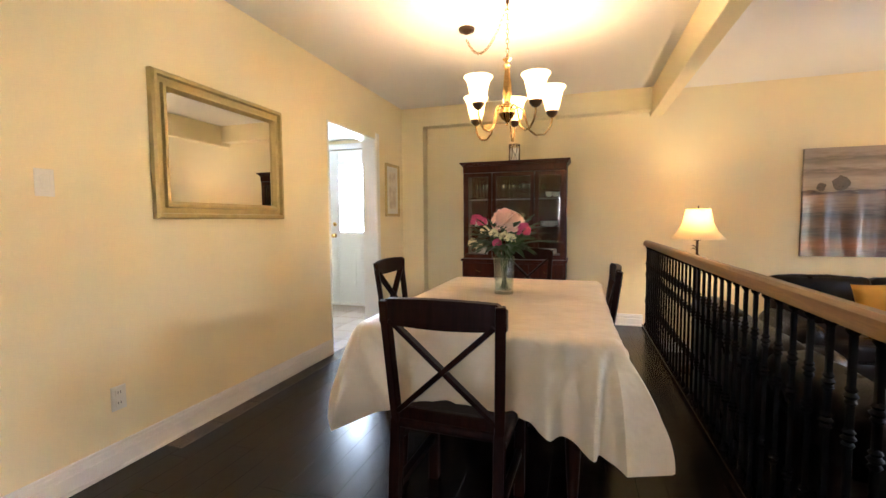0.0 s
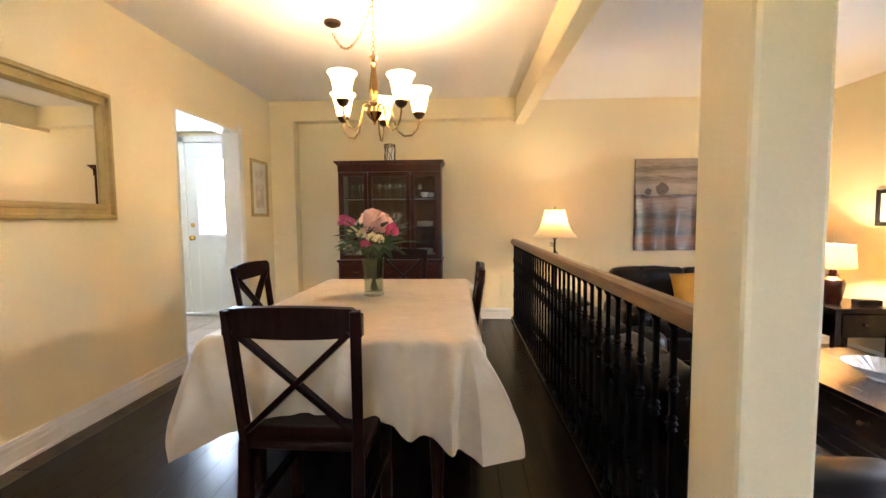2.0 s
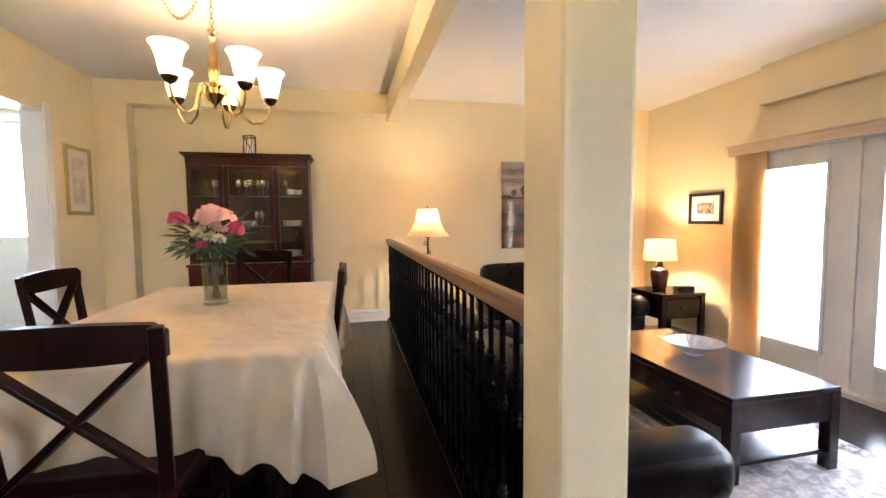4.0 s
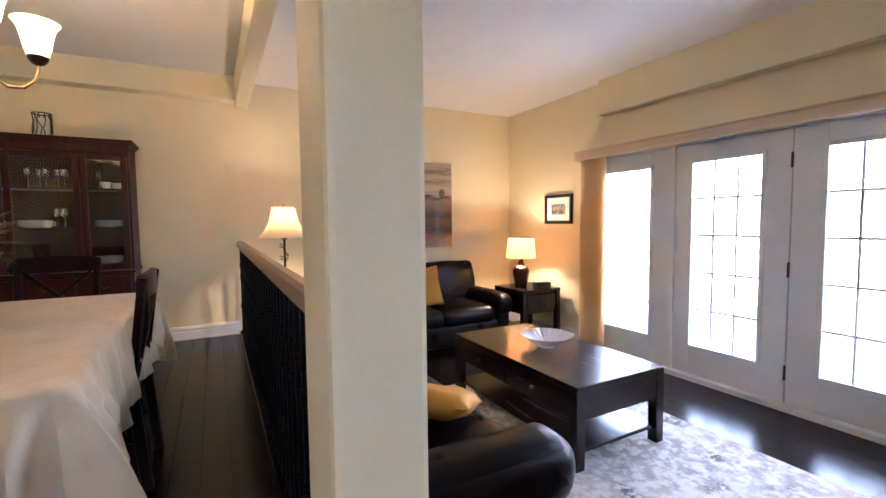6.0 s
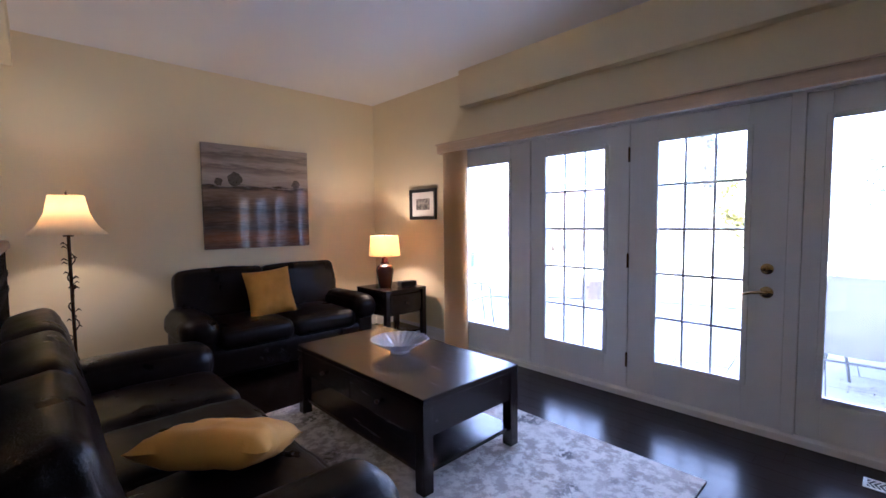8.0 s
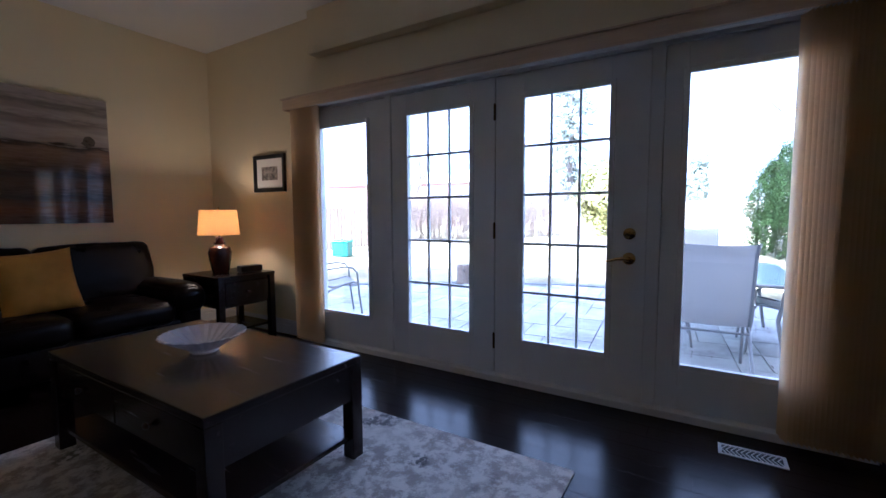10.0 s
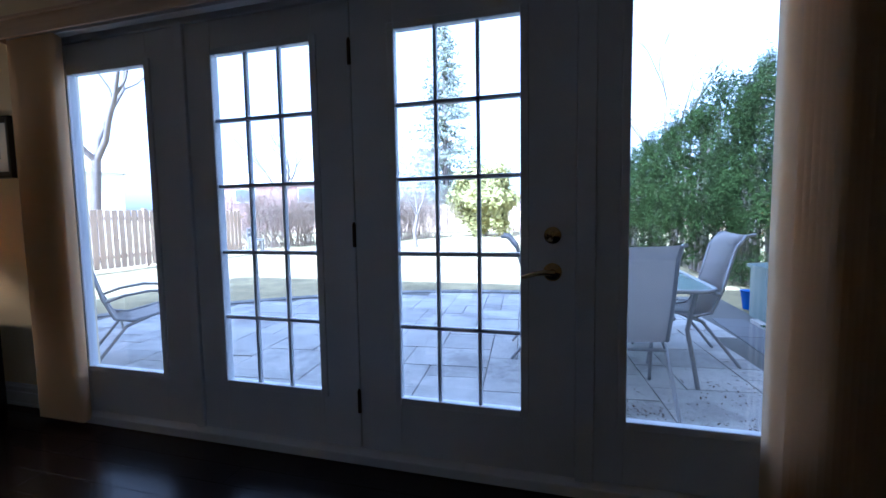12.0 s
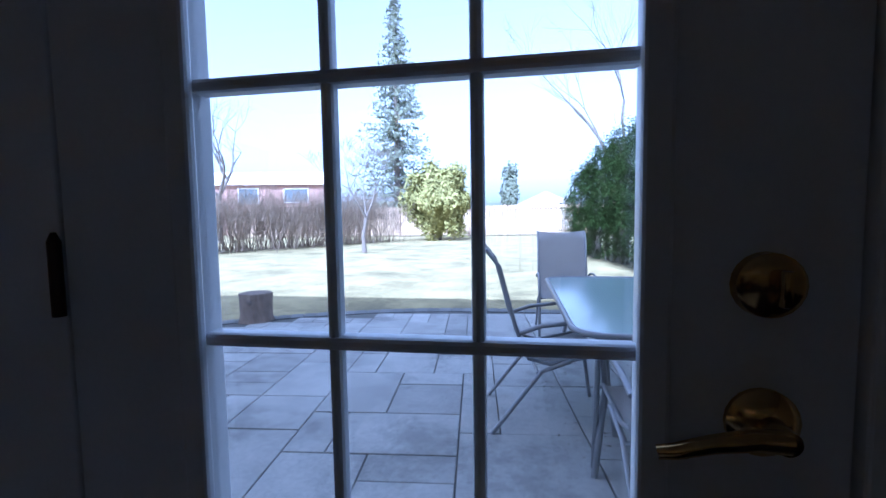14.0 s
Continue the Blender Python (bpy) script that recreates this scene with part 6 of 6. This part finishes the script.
for z in (0.6, 0.75):
    part("back_slat", boxes((-0.7, 0.27, z, 0.7, 0.3, z + 0.1, 0.004)), M_ALU, t)
for sx in (-0.65, 0.6):
    part("leg", boxes((sx, -0.2, 0, sx + 0.06, -0.14, 0.42, 0.004), (sx, 0.24, 0, sx + 0.06, 0.3, 0.9, 0.004)), M_ALU, t)


def house(label, m, w, d, eave, ridge, wall_m, roof_m, windows, gable=False):
    """A neighbour's house with its front towards -x of m."""
    t = thing("neighbour_house", label, "house", m)
    part("wall", boxes((0, -w / 2, 0, d, w / 2, eave)), wall_m, t)
    b = bmesh.new()
    o = 0.4
    if gable:
        pts = [(x, y, z) for x in (-o, d + o) for y, z in ((-w / 2 - o, eave - 0.1), (0, ridge), (w / 2 + o, eave - 0.1))]
    else:
        pts = [(x, y, z) for y in (-w / 2 - o, w / 2 + o) for x, z in ((-o, eave - 0.1), (d / 2, ridge), (d + o, eave - 0.1))]
    v = [b.verts.new(p) for p in pts]
    for f in ((0, 1, 2), (5, 4, 3), (0, 3, 4, 1), (1, 4, 5, 2), (0, 2, 5, 3)):
        b.faces.new([v[i] for i in f])
    bmesh.ops.recalc_face_normals(b, faces=b.faces[:])
    part("roof", b, roof_m, t)
    part("fascia", boxes((-o - 0.02, -w / 2 - o, eave - 0.18, -o, w / 2 + o, eave - 0.02)), M_TRIM, t)
    for y, z, ww, hh in windows:
        wn_ = part("window", boxes((-0.06, y - ww / 2 - 0.1, z - 0.1, 0.02, y - ww / 2, z + hh + 0.1), (-0.06, y + ww / 2, z - 0.1, 0.02, y + ww / 2 + 0.1, z + hh + 0.1), (-0.06, y - ww / 2, z - 0.1, 0.02, y + ww / 2, z), (-0.06, y - ww / 2, z + hh, 0.02, y + ww / 2, z + hh + 0.1)), M_TRIM, t, "white framed window")
        part("pane", boxes((-0.02, y - ww / 2, z, -0.01, y + ww / 2, z + hh)), surface("dark pane", (0.1, 0.13, 0.16), 0.1, relief=0), wn_)
    return t


M_PBRICK = surface("pink brick", (0.38, 0.23, 0.19), 0.9, var=0.15, scale=2, fine=20)
M_WHITES = surface("white siding", (0.75, 0.74, 0.72), 0.8, var=0.05)
M_ROOFG = surface("pale grey shingles", (0.5, 0.48, 0.46), 0.9, var=0.15, scale=2, fine=12)
house("pink brick bungalow beyond the shrubs with white windows", pose(40.0, 29.2, ZP, 0, 0, 14), 20, 9, 4.7, 6.2, M_PBRICK, M_ROOFG, [(-3.2, 2.85, 1.7, 1.3), (-7.5, 2.95, 2.1, 1.15), (3.0, 2.9, 2.0, 1.2)])
house("white gabled house beyond the garden", pose(46.0, -1.1, ZP, 0, 0, 0), 5.4, 8, 2.3, 3.6, M_WHITES, surface("brown shingles", (0.38, 0.34, 0.32), 0.9, var=0.2), [], True)
house("white house behind the board fence", pose(17.0, 34.0, ZP, 0, 0, 60), 18, 8, 4.5, 6.5, M_WHITES, M_ROOFG, [(-2.5, 1.5, 1.8, 1.6), (3, 1.5, 1.5, 1.6)])

# flagstones, in courses of mixed sizes
rnd = random.Random(23)
U = 0.235
NX, NY = 34, 50
taken, shapes = set(), {}
laid = []
for i in range(NX):
    for j in range(NY):
        if (i, j) in taken:
            continue
        opts = [(3, 2), (2, 3), (2, 2), (3, 3), (2, 1), (1, 2), (2, 2), (3, 2)]
        rnd.shuffle(opts)
        for a, c in opts + [(1, 1)]:
            cells = [(i + p, j + q) for p in range(a) for q in range(c)]
            if all(k not in taken and k[0] < NX and k[1] < NY for k in cells):
                taken.update(cells)
                laid.append((i, j, a, c))
                break
TURN = radians(5)


def slab_place(i, j):
    """Corner of a grid cell, the courses lying five degrees askew to the house."""
    p, q = (i - 3) * U, -0.55 + (j - 3) * U - 1.9
    return XF + 0.205 + p * math.cos(TURN) - q * math.sin(TURN), 1.9 + p * math.sin(TURN) + q * math.cos(TURN)


def lay(i, j, a, c):
    ends = [slab_place(i + p, j + q) for p in (0, a) for q in (0, c)]
    if any(x < XF + 0.205 or y < -0.09 or x > patio_edge(y) - 0.21 for x, y in ends):
        return False
    if (a, c) not in shapes:
        o = part("flagstone", boxes((0.004, 0.004, -0.03, a * U - 0.004, c * U - 0.004, 0.0, 0.005)), M_SLAB, patio)
        shapes[a, c] = o.data
    else:
        o = new("flagstone", shapes[a, c])
        o.parent = patio
    o.location, o.rotation_euler = (*slab_place(i, j), ZP + rnd.uniform(-0.0025, 0.0025)), (0, 0, TURN)
    return True


for i, j, a, c in laid:
    if not lay(i, j, a, c):
        for p in range(a):
            for q in range(c):
                lay(i + p, j + q, 1, 1)
M_EDGE = surface("dark edging stone", (0.2, 0.2, 0.2), 0.9, var=0.2, random_tone=0.3)
edge_mesh = None
y = -0.5
while patio_edge(y) > XF + 0.4:
    if edge_mesh is None:
        o = part("edging_stone", boxes((-0.1, 0.003, -0.05, 0.1, 0.155, 0.004, 0.006)), M_EDGE, patio)
        edge_mesh = o.data
    else:
        o = new("edging_stone", edge_mesh)
        o.parent = patio
    slope = (patio_edge(y + 0.1) - patio_edge(y)) / 0.1
    o.location, o.rotation_euler = (patio_edge(y) - 0.1, y, ZP), (0, 0, -math.atan(slope))
    y += 0.16 / math.sqrt(1 + slope * slope)

# dark flat stones and a pale kerb board along the hedge side of the patio
flat = None
x = XF + 0.21
while x < 8.3:
    if flat is None:
        o = part("border_stone", boxes((0.004, 0.004, -0.04, 0.396, 0.336, 0.0, 0.006)), M_EDGE, patio)
        flat = o.data
    else:
        o = new("border_stone", flat)
        o.parent = patio
    o.location = (x, -0.435, ZP + rnd.uniform(-0.002, 0.003))
    x += 0.4
tagged(part("kerb_board", boxes((5.2, -0.535, ZP - 0.05, 8.35, -0.455, ZP + 0.03, 0.006)), surface("pale kerb wood", (0.42, 0.4, 0.36), 0.85, var=0.3, scale=5, stretch=(0.4, 4, 4))), "pale weathered board edging the patio by the hedge", "edging board")


def lattice():
    """A garden trellis: two layers of crossed diagonal laths within a frame."""
    t = thing("trellis", "dark weathered diagonal lattice trellis before the hedge", "trellis", pose(8.0, -1.62, ZP))
    m = surface("dark weathered lath", (0.035, 0.03, 0.027), 0.9, var=0.3, scale=5)
    W, H = 1.3, 2.15
    part("trellis_frame", boxes((0, -0.03, 0, 0.06, 0.03, H), (W - 0.06, -0.03, 0, W, 0.03, H), (0.06, -0.03, H - 0.06, W - 0.06, 0.03, H), (0.06, -0.03, 0.02, W - 0.06, 0.03, 0.08)), m, t)
    step, half = 0.1, 0.022
    for sgn, y in ((1, -0.008), (-1, 0.004)):
        k = -H + step
        while k < W:
            x0, x1 = max(0.06, k), min(W - 0.06, k + H)
            if x1 - x0 > 0.05:
                b = bmesh.new()
                pts = [(x0, x0 - k), (x1, x1 - k)]
                (ax, az), (bx, bz) = [(p if sgn > 0 else W - p, q) for p, q in pts]
                d = Vector((bx - ax, 0, bz - az)).normalized().cross(Vector((0, 1, 0))) * half
                lo = [b.verts.new((px + s * d.x, y, pz + s * d.z)) for px, pz, s in ((ax, az, -1), (bx, bz, -1), (bx, bz, 1), (ax, az, 1))]
                r = bmesh.ops.extrude_face_region(b, geom=[b.faces.new(lo)])
                bmesh.ops.translate(b, vec=(0, 0.006, 0), verts=[v for v in r["geom"] if isinstance(v, bmesh.types.BMVert)])
                bmesh.ops.recalc_face_normals(b, faces=b.faces[:])
                part("lath", b, m, t)
            k += step


lattice()

# withered leaves blown over the slabs
rng = np.random.default_rng(77)
n = 700
cl = rng.uniform(0, 1, (30, 2)) * np.array([3.2, 1.7]) + np.array([5.1, -0.1])
c2 = cl[rng.integers(0, 30, n)] + rng.normal(0, 0.13, (n, 2))
c3 = np.stack([c2[:, 0], c2[:, 1], np.full(n, ZP + 0.009)], axis=1)
v, f = leaf_cloud(rng, c3, np.tile(np.array([0.0, 0.0, 1.0]), (n, 1)), 0.011, 0.15)
o = mesh_thing("fallen_leaves", v.tolist(), f.tolist(), surface("withered leaf", (0.09, 0.06, 0.035), 0.9, var=0.5, scale=9))
tagged(o, "small withered brown leaves scattered over the patio slabs", "leaves", kind="stuff")
